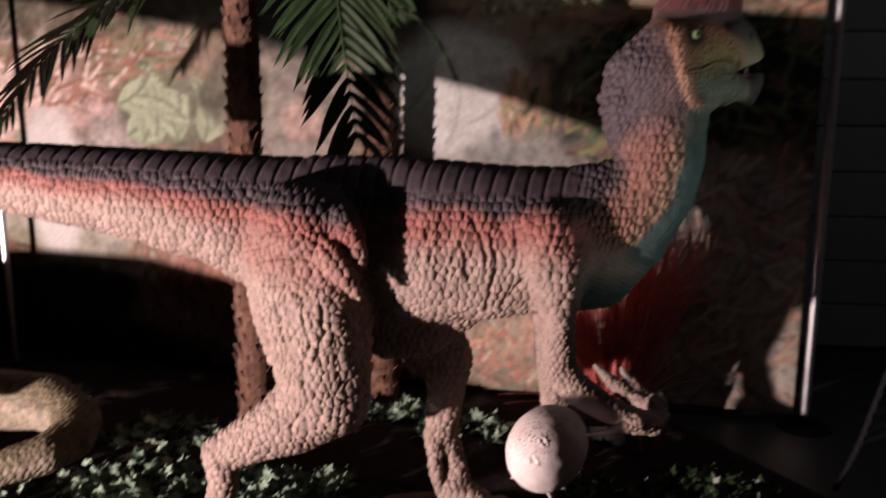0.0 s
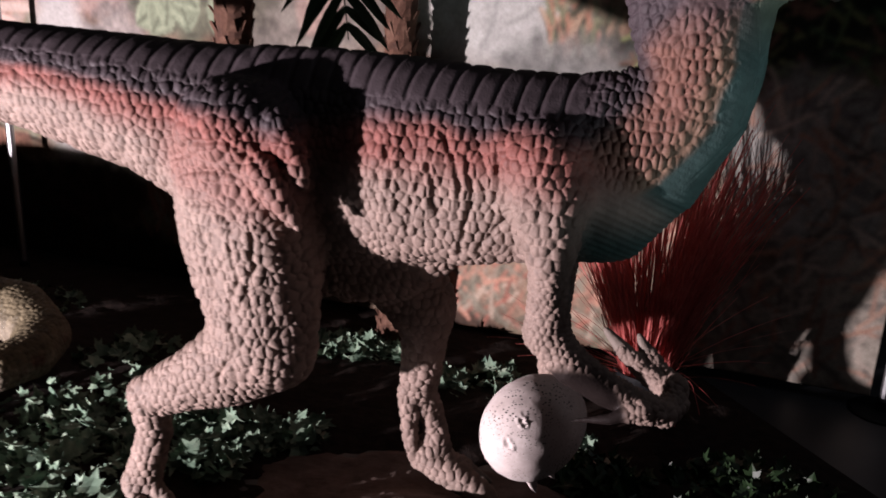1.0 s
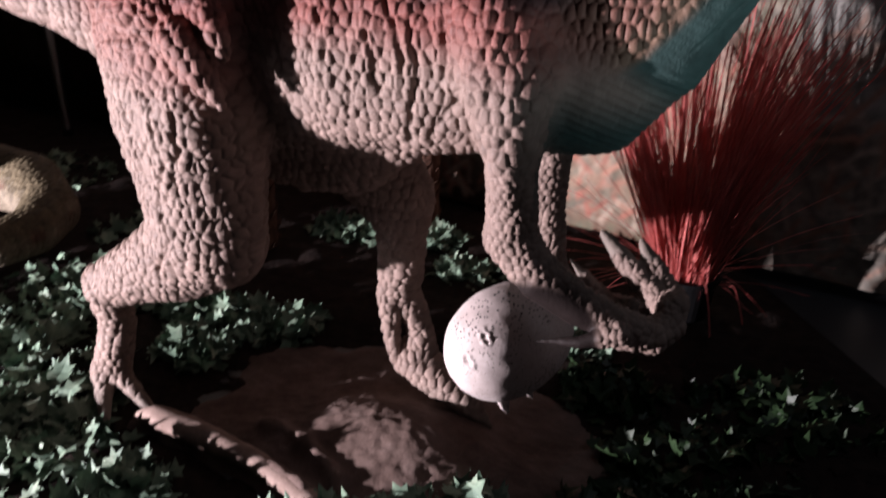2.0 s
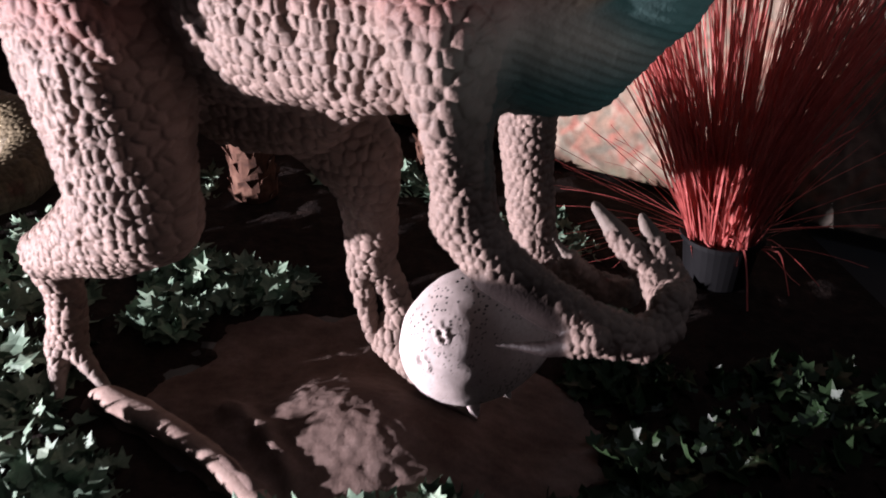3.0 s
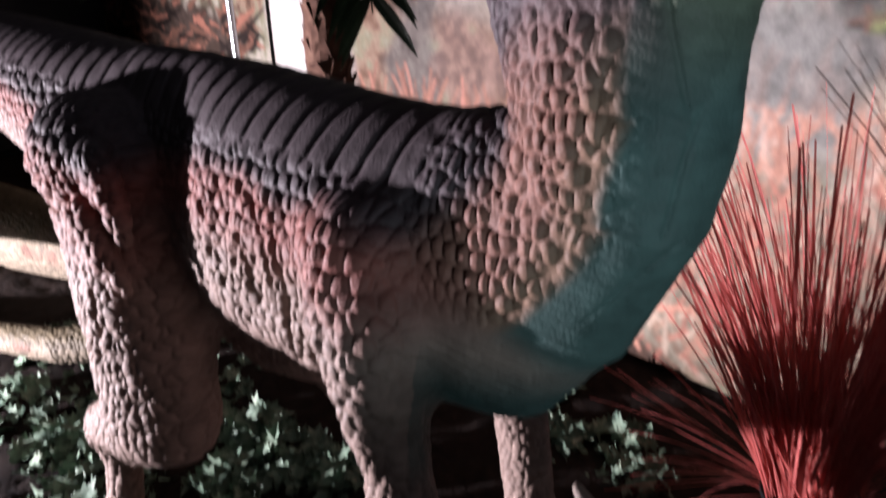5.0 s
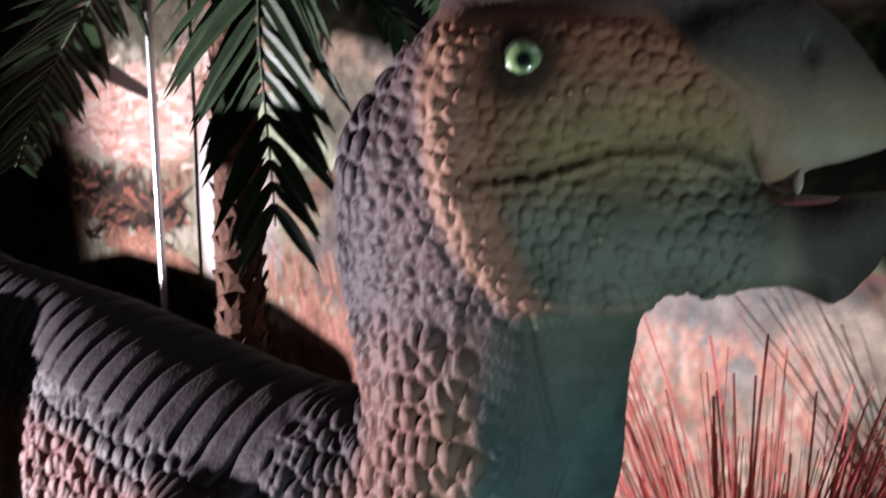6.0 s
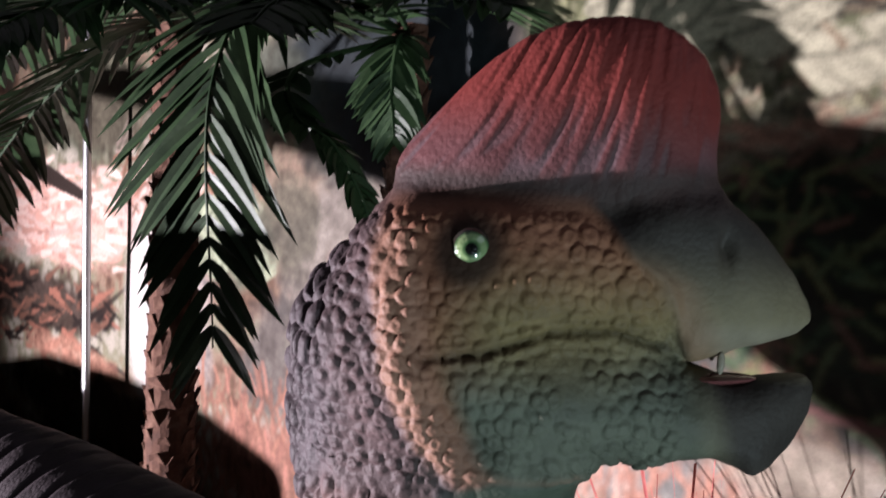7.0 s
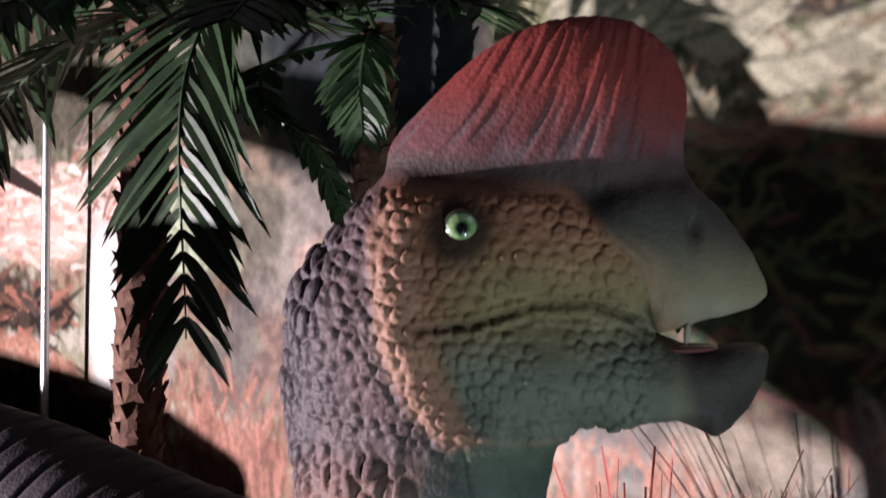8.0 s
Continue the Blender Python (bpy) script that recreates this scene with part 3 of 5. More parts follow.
    # pale bark and fern overhead, dark wood beneath
    c.patch(0.95, 2.12, 0.95, 0.34, (0.085, 0.082, 0.055), 0.96)
    c.patch(1.30, 2.16, 0.42, 0.17, (0.030, 0.030, 0.034), 0.95)
    c.patch(1.0, 1.885, 0.95, 0.105, (0.27, 0.25, 0.175), 0.95, 0.22)
    c.strokes(900, 0.25, 1.7, 1.80, 1.99, 0.1, 1.5, 0.018, 0.011, [(0.62, 0.58, 0.40), (0.42, 0.40, 0.24), (0.12, 0.13, 0.06), (0.18, 0.14, 0.09), (0.52, 0.36, 0.24)])
    c.strokes(170, 0.6, 1.7, 1.765, 1.81, 0.0, 0.35, 0.06, 0.018, [(0.50, 0.28, 0.19), (0.36, 0.20, 0.14), (0.44, 0.40, 0.28)])
    c.strokes(420, 0.1, 0.52, 2.02, 2.22, 0.8, 1.2, 0.035, 0.012, [(0.62, 0.58, 0.36), (0.40, 0.40, 0.22), (0.10, 0.11, 0.05)])
    for x, z, a, n in ((0.36, 2.06, 0.02, 0.30), (0.30, 2.12, 0.25, 0.30), (0.50, 1.99, 0.42, 0.42), (0.70, 2.02, 0.15, 0.40), (0.86, 1.96, -0.05, 0.45), (0.62, 2.16, 0.5, 0.25), (1.15, 1.93, 0.05, 0.40)):
        c.fern(x, z, a, n, (0.60, 0.57, 0.40))
    c.strokes(160, 0.9, 1.7, 2.02, 2.4, 0.4, 1.4, 0.06, 0.010, [(0.30, 0.20, 0.12), (0.16, 0.17, 0.09), (0.42, 0.34, 0.22)])
    c.patch(1.15, 1.46, 0.62, 0.34, dark, 0.97)
    c.strokes(300, 0.65, 1.7, 1.12, 1.76, 0.3, 1.4, 0.10, 0.010, [(0.08, 0.14, 0.07), (0.13, 0.18, 0.08), (0.02, 0.03, 0.02), (0.22, 0.24, 0.10), (0.24, 0.13, 0.09)])
    c.stroke(1.6, 1.05, 2.9, 0.8, 0.03, (0.20, 0.10, 0.085), 0.1, 0.8)
    # veined grey rock low down at the end
    c.patch(1.42, 0.82, 0.36, 0.36, (0.48, 0.47, 0.43), 0.92)
    c.patch(1.50, 0.22, 0.42, 0.34, (0.46, 0.41, 0.34), 0.92)
    c.strokes(240, 1.15, 1.72, 0.0, 1.1, 0.6, 1.6, 0.14, 0.009, [(0.70, 0.58, 0.48), (0.60, 0.34, 0.24), (0.24, 0.22, 0.19)], 0.25)
    # dark bluish patches: shade round the palm crowns, put into the print
    c.patch(-0.50, 2.02, 0.66, 0.34, (0.026, 0.034, 0.038), 0.98, 0.14)
    c.patch(-0.68, 1.74, 0.30, 0.15, (0.042, 0.040, 0.035), 0.9, 0.25)
    c.patch(-0.42, 1.80, 0.34, 0.20, (0.022, 0.024, 0.026), 0.95, 0.2)
    # duller olive and brown beside them
    c.patch(-1.25, 1.95, 0.40, 0.22, (0.10, 0.11, 0.085), 0.85)
    c.patch(-2.1, 1.88, 1.1, 0.20, (0.10, 0.085, 0.06), 0.75, 0.4)
    c.patch(-0.97, 1.45, 0.20, 0.20, (0.13, 0.118, 0.085), 0.9, 0.3)
    c.soften(1)


def build_backdrop():
    c = Canvas(-4.6, 1.72, 0.0, 2.5, 0.0075)
    paint_jungle(c)
    n = c.nx * c.nz
    y = backdrop_y(c.X) + 0.006 * c.layers[0]
    front = np.stack([c.X, y, c.Z], -1).reshape(-1, 3)
    i, j = np.meshgrid(np.arange(c.nx - 1), np.arange(c.nz - 1), indexing="ij")
    k = (i * c.nz + j).ravel()
    quads = np.stack([k, k + c.nz, k + c.nz + 1, k + 1], 1)
    # hem: the edge turned back, so that the cloth has thickness
    rim = np.concatenate([np.arange(c.nx) * c.nz, (c.nx - 1) * c.nz + np.arange(1, c.nz), (np.arange(c.nx - 1)[::-1]) * c.nz + c.nz - 1, np.arange(1, c.nz - 1)[::-1]])
    back = front[rim] + np.array((0, 0.012, 0))
    m = len(rim)
    hem = np.stack([rim, n + np.arange(m), n + (np.arange(m) + 1) % m, np.roll(rim, -1)], 1)
    colours = np.concatenate([c.rgb.reshape(-1, 3), c.rgb.reshape(-1, 3)[rim]])
    ob = painted_object("backdrop", np.concatenate([front, back]), np.concatenate([quads, hem]), np.clip(colours * 0.42, 0.002, 0.5), PRINT)
    tagged(ob, "printed cloth backdrop with a painted jungle and rocks", "backdrop", kind="structure")


def build_clad_wall():
    """Grey cladding beside the cloth, in level boards over a dark plinth."""
    bm = bmesh.new()
    box(bm, (1.60, 4.86, GROUND), (4.2, 4.98, 3.4))
    wall = tagged(link_mesh("wall_clad", bm, DARKWALL), "dark wall with grey horizontal cladding boards", "wall", kind="structure")
    first = None
    z = 0.10
    while z < 3.2:
        if first is None:
            bm = bmesh.new()
            box(bm, (1.60, -0.02, 0.002), (4.2, 0.0, 0.231), 0.004)
            first = part("board", bm, PANEL, wall)
            ob = first
        else:
            ob = new("board", first.data)
            ob.parent = wall
        ob.location = (0, 4.858, z)
        z += 0.235


def build_pole(x, y, label):
    pole = thing("banner_pole", label, "pole", "banner poles", at=(x, y, GROUND))
    bm = bmesh.new()
    lathe(bm, [(0.0, 2.95), (0.017, 2.95), (0.019, 2.94), (0.019, 0.012), (0.0, 0.012)], (0, 0, 0), 20)
    part("tube", bm, STEEL, pole, smooth=False)
    bm = bmesh.new()
    lathe(bm, [(0.0, 0.012), (0.11, 0.012), (0.12, 0.006), (0.12, 0.0), (0.0, 0.0)], (0, 0, 0), 28)
    part("base_plate", bm, BLACK, pole, "flat black base plate")
    bm = bmesh.new()
    lathe(bm, [(0.02, 0.06), (0.026, 0.055), (0.026, 0.012), (0.02, 0.012)], (0, 0, 0), 20)
    part("collar", bm, BLACK, pole, "black collar")


build_room()
build_ground()
build_backdrop()
build_clad_wall()
build_pole(-2.25, 4.39, "tall silver banner pole lit bright from the front")
build_pole(1.76, 4.06, "tall silver banner pole half in shadow beside the cladding")


# ---- the crested figure bending over its egg ----
HEAD = Matrix.Translation((0.90, 2.80, 1.55)) @ Matrix.Rotation(radians(24), 4, "Z")
SPINE = [(-2.7, 2.95, 1.36, 0.035, 0.04), (-2.1, 2.88, 1.30, 0.055, 0.065), (-1.6, 2.82, 1.24, 0.075, 0.085), (-1.17, 2.80, 1.185, 0.10, 0.102), (-0.8, 2.80, 1.145, 0.12, 0.13),
         (-0.44, 2.80, 1.09, 0.145, 0.17), (-0.15, 2.80, 1.01, 0.115, 0.245), (0.05, 2.80, 0.995, 0.110, 0.26), (0.22, 2.80, 1.005, 0.150, 0.243), (0.45, 2.80, 1.015, 0.152, 0.215), (0.63, 2.80, 1.01, 0.118, 0.20)]
NECK = [(0.66, 2.80, 1.0, 0.112, 0.20), (0.755, 2.80, 1.065, 0.106, 0.165), (0.845, 2.80, 1.17, 0.100, 0.130), (0.864, 2.80, 1.265, 0.094, 0.116), (0.846, 2.80, 1.35, 0.095, 0.132), (0.834, 2.80, 1.43, 0.098, 0.138), (0.832, 2.80, 1.49, 0.095, 0.125)]
HEAD_FORM = [
    ([(-0.065, 0, -0.06, 0.095, 0.105), (-0.03, 0, -0.005, 0.095, 0.10), (0.04, 0, 0.015, 0.088, 0.085), (0.12, 0, 0.015, 0.068, 0.070)], 0.03),
    ([(-0.02, 0, -0.065, 0.096, 0.080), (0.06, 0, -0.075, 0.088, 0.070), (0.14, 0, -0.085, 0.066, 0.052), (0.19, 0, -0.09, 0.05, 0.038)], 0.03),
    ([(0.05, 0, -0.11, 0.05, 0.05), (0.005, 0, -0.17, 0.062, 0.072), (-0.012, 0, -0.23, 0.068, 0.078), (-0.02, 0, -0.29, 0.07, 0.085)], 0.07),
]
# side profiles of crest and bill in the head's own x and z
CREST = [(-0.085, 0.08), (-0.082, 0.113), (-0.070, 0.136), (-0.048, 0.161), (-0.020, 0.190), (0.005, 0.212), (0.032, 0.230), (0.058, 0.241), (0.085, 0.247), (0.113, 0.249), (0.142, 0.245), (0.166, 0.233),
         (0.185, 0.214), (0.197, 0.190), (0.202, 0.165), (0.201, 0.135), (0.203, 0.105), (0.17, 0.06), (0.05, 0.05)]
UPPER_BILL = [(0.10, 0.05), (0.13, 0.090), (0.17, 0.105), (0.206, 0.100), (0.228, 0.080), (0.249, 0.056), (0.268, 0.032), (0.281, 0.009), (0.285, -0.004), (0.274, -0.015), (0.248, -0.025), (0.226, -0.031), (0.208, -0.040),
              (0.192, -0.044), (0.176, -0.037), (0.162, -0.014), (0.145, 0.012)]
LOWER_BILL = [(0.155, -0.075), (0.20, -0.063), (0.228, -0.062), (0.260, -0.054), (0.284, -0.051), (0.294, -0.060), (0.292, -0.084), (0.280, -0.112), (0.262, -0.137), (0.247, -0.146), (0.231, -0.138), (0.210, -0.131), (0.175, -0.136), (0.145, -0.145)]
LEGS_AND_ARMS = [
    # hind leg on the open side
    ([(-0.142, 2.685, 1.045, 0.105, 0.15), (-0.150, 2.70, 0.96, 0.122, 0.175), (-0.152, 2.715, 0.88, 0.128, 0.180), (-0.139, 2.703, 0.80, 0.124, 0.174), (-0.116, 2.685, 0.70, 0.110, 0.157), (-0.096, 2.665, 0.62, 0.104, 0.138), (-0.088, 2.66, 0.55, 0.098, 0.122)], 0.028),
    ([(-0.115, 2.63, 1.02, 0.05, 0.07), (-0.105, 2.622, 0.92, 0.05, 0.09), (-0.095, 2.61, 0.80, 0.045, 0.085), (-0.085, 2.608, 0.68, 0.04, 0.07)], 0.03),
    ([(-0.055, 2.58, 1.0, 0.03, 0.04), (-0.01, 2.575, 0.94, 0.022, 0.03), (0.028, 2.585, 0.872, 0.005, 0.007)], 0.012),
    ([(-0.03, 2.60, 1.10, 0.03, 0.04), (0.012, 2.595, 1.04, 0.022, 0.03), (0.042, 2.595, 0.965, 0.006, 0.008)], 0.012),
    ([(-0.088, 2.67, 0.55, 0.095, 0.122), (-0.205, 2.665, 0.468, 0.08, 0.10), (-0.315, 2.67, 0.408, 0.06, 0.072), (-0.435, 2.68, 0.345, 0.046, 0.054)], 0.03),
    ([(-0.435, 2.68, 0.34, 0.045, 0.05), (-0.44, 2.70, 0.23, 0.036, 0.043), (-0.475, 2.70, 0.11, 0.036, 0.045), (-0.495, 2.70, 0.06, 0.04, 0.048)], 0.02),
    ([(-0.50, 2.69, 0.06, 0.032, 0.034), (-0.475, 2.64, 0.02, 0.022, 0.024), (-0.445, 2.605, -0.01, 0.014, 0.016), (-0.413, 2.578, -0.05, 0.003, 0.003)], 0.012),
    ([(-0.46, 2.69, 0.07, 0.024, 0.024), (-0.40, 2.675, 0.035, 0.018, 0.018), (-0.355, 2.665, 0.005, 0.015, 0.015), (-0.31, 2.655, -0.02, 0.004, 0.004)], 0.012),
    ([(-0.50, 2.72, 0.05, 0.024, 0.024), (-0.515, 2.75, 0.0, 0.018, 0.018), (-0.505, 2.77, -0.05, 0.005, 0.005)], 0.012),
    # hind leg behind
    ([(-0.02, 2.90, 0.98, 0.09, 0.16), (0.10, 2.92, 0.78, 0.085, 0.14), (0.22, 2.95, 0.60, 0.07, 0.095)], 0.05),
    ([(0.24, 2.95, 0.58, 0.06, 0.08), (0.235, 2.97, 0.47, 0.05, 0.058), (0.222, 2.99, 0.36, 0.05, 0.052), (0.21, 3.0, 0.30, 0.04, 0.044)], 0.03),
    ([(0.225, 3.005, 0.31, 0.036, 0.038), (0.262, 3.015, 0.21, 0.027, 0.029), (0.282, 3.01, 0.11, 0.034, 0.036)], 0.015),
    ([(0.25, 3.0, 0.10, 0.045, 0.045), (0.34, 2.975, 0.07, 0.045, 0.042), (0.43, 2.95, 0.035, 0.035, 0.03), (0.50, 2.93, 0.0, 0.005, 0.005)], 0.02),
    ([(0.25, 3.02, 0.09, 0.03, 0.03), (0.34, 3.06, 0.05, 0.026, 0.026), (0.43, 3.08, 0.0, 0.006, 0.006)], 0.015),
    ([(0.195, 2.985, 0.30, 0.032, 0.034), (0.197, 2.98, 0.20, 0.019, 0.020), (0.206, 2.98, 0.13, 0.015, 0.016), (0.213, 2.98, 0.068, 0.003, 0.003)], 0.008),
    ([(0.235, 3.0, 0.10, 0.016, 0.016), (0.232, 3.0, 0.16, 0.004, 0.004)], 0.01),
    # arm on the open side
    ([(0.555, 2.675, 1.055, 0.078, 0.09), (0.575, 2.664, 0.97, 0.080, 0.085), (0.586, 2.665, 0.89, 0.076, 0.062), (0.588, 2.668, 0.82, 0.068, 0.044), (0.588, 2.672, 0.77, 0.056, 0.043), (0.590, 2.678, 0.72, 0.045, 0.045), (0.588, 2.682, 0.665, 0.042, 0.046)], 0.04),
    ([(0.588, 2.682, 0.66, 0.042, 0.046), (0.652, 2.672, 0.59, 0.043, 0.044), (0.735, 2.686, 0.535, 0.038, 0.038), (0.825, 2.705, 0.495, 0.033, 0.032)], 0.02),
    ([(0.825, 2.705, 0.495, 0.032, 0.03), (0.870, 2.735, 0.475, 0.036, 0.028), (0.895, 2.785, 0.48, 0.034, 0.028), (0.895, 2.83, 0.50, 0.026, 0.024)], 0.02),
    ([(0.895, 2.80, 0.50, 0.024, 0.024), (0.872, 2.87, 0.478, 0.023, 0.023), (0.832, 2.925, 0.482, 0.023, 0.022), (0.768, 2.950, 0.532, 0.022, 0.021), (0.722, 2.957, 0.575, 0.010, 0.010)], 0.012),
    ([(0.90, 2.81, 0.51, 0.024, 0.024), (0.90, 2.89, 0.482, 0.023, 0.023), (0.868, 2.94, 0.485, 0.022, 0.021), (0.827, 2.963, 0.53, 0.020, 0.019), (0.806, 2.962, 0.568, 0.009, 0.009)], 0.012),
    ([(0.82, 2.655, 0.515, 0.02, 0.02), (0.75, 2.635, 0.49, 0.013, 0.013), (0.665, 2.632, 0.475, 0.003, 0.003)], 0.012),
    # arm behind
    ([(0.60, 2.93, 0.92, 0.06, 0.09), (0.575, 2.98, 0.76, 0.045, 0.055), (0.575, 3.0, 0.60, 0.04, 0.044), (0.595, 3.0, 0.44, 0.038, 0.042)], 0.04),
    ([(0.595, 3.0, 0.43, 0.034, 0.034), (0.69, 2.99, 0.385, 0.028, 0.026), (0.79, 2.98, 0.39, 0.025, 0.024)], 0.02),
    ([(0.79, 2.98, 0.39, 0.02, 0.02), (0.76, 2.93, 0.42, 0.016, 0.016), (0.70, 2.90, 0.49, 0.012, 0.012), (0.665, 2.89, 0.535, 0.003, 0.003)], 0.012),
]


CREASES = [
    [(0.39, 1.06), (0.41, 0.98), (0.40, 0.91), (0.38, 0.83)], [(0.33, 1.10), (0.36, 1.05), (0.38, 0.98)], [(0.22, 1.07), (0.21, 1.02), (0.18, 0.96)], [(0.29, 1.0), (0.28, 0.95), (0.26, 0.88)],
    [(0.52, 0.97), (0.46, 0.90), (0.42, 0.84)], [(0.46, 1.06), (0.47, 0.99)], [(0.31, 1.02), (0.33, 0.93)],
    [(-0.28, 1.0), (-0.22, 1.05), (-0.12, 1.06), (-0.05, 1.02)], [(-0.27, 0.97), (-0.18, 0.99), (-0.11, 0.99)], [(-0.24, 0.90), (-0.17, 0.91), (-0.13, 0.87), (-0.12, 0.80)],
    [(-0.12, 0.79), (-0.11, 0.73), (-0.14, 0.65), (-0.12, 0.57), (-0.18, 0.48)], [(-0.21, 0.84), (-0.18, 0.73), (-0.19, 0.64)], [(-0.08, 0.88), (-0.07, 0.78), (-0.09, 0.70)], [(-0.25, 0.80), (-0.24, 0.68), (-0.26, 0.60)],
]


def form(field):
    field.tube(SPINE, 0.04)
    field.tube(NECK, 0.07)
    field.tube([(-0.12, 2.82, 0.82, 0.08, 0.12), (0.04, 2.835, 0.755, 0.052, 0.135), (0.16, 2.84, 0.765, 0.05, 0.125), (0.27, 2.84, 0.82, 0.05, 0.105), (0.40, 2.82, 0.88, 0.05, 0.07)], 0.025)
    for y in (2.735, 2.865):  # full flanks that turn in sharply below
        field.tube([(0.10, y, 0.95, 0.045, 0.08), (0.24, y, 0.91, 0.066, 0.095), (0.38, y, 0.89, 0.068, 0.095), (0.52, y, 0.90, 0.06, 0.085)], 0.03)
    for st, k in LEGS_AND_ARMS:
        field.tube(st, k)
    field.ball((-0.15, 2.672, 1.075), (0.15, 0.122, 0.115), 0.02)
    for st, k in HEAD_FORM:
        field.tube(st, k, place=HEAD)
    field.slab(CREST, [(-0.09, 0.030), (0.0, 0.042), (0.12, 0.046), (0.21, 0.040)], 0.075, 0.016, HEAD)
    field.slab(UPPER_BILL, [(0.10, 0.066), (0.15, 0.056), (0.20, 0.045), (0.25, 0.030), (0.285, 0.014)], 0.035, 0.012, HEAD)
    field.slab(LOWER_BILL, [(0.14, 0.058), (0.20, 0.046), (0.25, 0.032), (0.295, 0.014)], 0.028, 0.012, HEAD)


DEPTH = 0.42  # the paints are laid on deep and dull


def polyline_distance(x, z, pts):
    best = np.full(len(x), 9.0)
    for (ax, az), (bx, bz) in zip(pts, pts[1:]):
        dx, dz = bx - ax, bz - az
        m = np.clip(((x - ax) * dx + (z - az) * dz) / (dx * dx + dz * dz), 0, 1)
        best = np.minimum(best, np.hypot(x - ax - m * dx, z - az - m * dz))
    return best


def relief_and_paint(v, nrm):
    """Moulded relief along the normal, and the painted colours."""
    x, y, z = v.T
    w1, w2 = wobble(v, 9, 1), wobble(v, 34, 2)
    hp = (np.array(HEAD.inverted().to_3x3()) @ (v - np.array(HEAD.translation)).T).T
    hx, hy, hz = hp.T
    # along the spine: how far up the flank a point lies
    sx = [s[0] for s in SPINE]
    top = np.interp(x, sx, [s[2] + s[4] for s in SPINE])
    bottom = np.interp(x, sx, [s[2] - s[4] for s in SPINE])
    up = (z - bottom) / (top - bottom)
    # along the neck: from nape (-1) to throat (+1)
    nk = np.array([(s[0], s[2]) for s in NECK] + [(0.825, 1.60)])
    best, front, along = np.full(len(v), 9.0), np.zeros(len(v)), np.zeros(len(v))
    for i, (a, b) in enumerate(zip(nk, nk[1:])):
        t = (b - a) / np.linalg.norm(b - a)
        rel = np.stack([x, z], 1) - a
        m = np.clip(rel @ t, 0, np.linalg.norm(b - a))
        off = rel - m[:, None] * t
        d = np.linalg.norm(off, axis=1)
        f = off @ np.array((t[1], -t[0]))
        near = d < best
        best, front, along = np.where(near, d, best), np.where(near, f, front), np.where(near, i + m / np.linalg.norm(b - a), along)
    front = front / 0.15
    neck = step(0.60, 0.72, x) * step(0.98, 1.08, z + 0.9 * np.clip(x - 0.72, 0, 0.2))
    head = step(-0.16, -0.11, hx - 0.25 * (hz + 0.06)) * step(-0.20, -0.15, hz) * step(0.55, 0.75, x) * (hz > -0.22)
    jaw = head * step(-0.155, -0.14, hz + 0.35 * np.clip(0.03 - hx, 0, 1))
    limb_low = (z < 0.62) | ((np.abs(y - 2.8) > 0.15) & (z < 0.72))
    # colours
    slate, red, cream, tan = np.array((0.092, 0.072, 0.080)), np.array((0.38, 0.145, 0.12)), np.array((0.46, 0.34, 0.285)), np.array((0.34, 0.21, 0.145))
    teal, olive, bone = np.array((0.085, 0.150, 0.140)), np.array((0.38, 0.30, 0.14)), np.array((0.40, 0.33, 0.28))

    def mix(a, b, t):
        return a * (1 - t[:, None]) + b * t[:, None]

    h = up + 0.07 * w1
    thigh = step(0.10, 0.0, x) * step(-0.42, -0.3, x)
    col = mix(np.tile(cream, (len(v), 1)), red, np.maximum(step(0.34, 0.62, h), 0.6 * thigh * step(0.10, 0.40, h)))
    lift = 0.61 + 0.04 * step(-0.05, 0.15, x)
    col = mix(col, slate, step(lift, lift + 0.12, h))
    leg = step(0.98, 0.58, z) * (np.abs(y - 2.8) > 0.09)
    col = mix(col, cream, np.maximum(leg, limb_low * 1.0) * 0.95)
    fr = front + 0.13 * w1 - 0.6 * step(1.28, 1.46, z) * step(0.97, 0.86, x)
    ncol = mix(np.tile(slate, (len(v), 1)), np.array((0.33, 0.165, 0.125)), step(-0.82, -0.42, fr))
    ncol = mix(ncol, tan * np.array((0.92, 0.95, 0.95)), step(-0.1, 0.25, fr))
    ncol = mix(ncol, teal * np.array((1.0, 1.0, 1.0)), step(0.28, 0.42, fr))
    ncol = mix(ncol, np.array((0.155, 0.19, 0.135)), step(0.28, 0.42, fr) * step(1.27, 1.42, z))
    col = mix(col, ncol, neck)
    chest = step(0.58, 0.68, x) * step(0.98, 0.86, z) * step(0.70, 0.76, z) * (np.abs(y - 2.8) < 0.14)
    col = mix(col, teal, chest)
    # head: dark nape, rust band, olive cheek, green jaw, horn bill, red crest
    hcol = mix(np.tile(tan * np.array((1.5, 1.1, 0.95)), (len(v), 1)), olive, step(-0.02, 0.08, hx + 0.05 * w1) * step(0.07, -0.02, hz))
    hcol = mix(hcol, np.array((0.215, 0.24, 0.18)), step(0.0, -0.085, hz + 0.02 * w1 - 0.03 * step(0.1, 0.2, hx)) * step(-0.03, 0.0, hx + 0.35 * (hz + 0.05)))
    back = step(-0.03, -0.075, hx + 0.35 * hz + 0.03 * w1)
    hcol = mix(hcol, slate * 1.1, back * step(-0.02, -0.06, hx + 0.45 * hz))
    line = [(-0.064, 0.04), (-0.058, 0.013), (-0.047, -0.054), (-0.019, -0.108), (0.012, -0.140), (0.051, -0.147), (0.095, -0.141)]
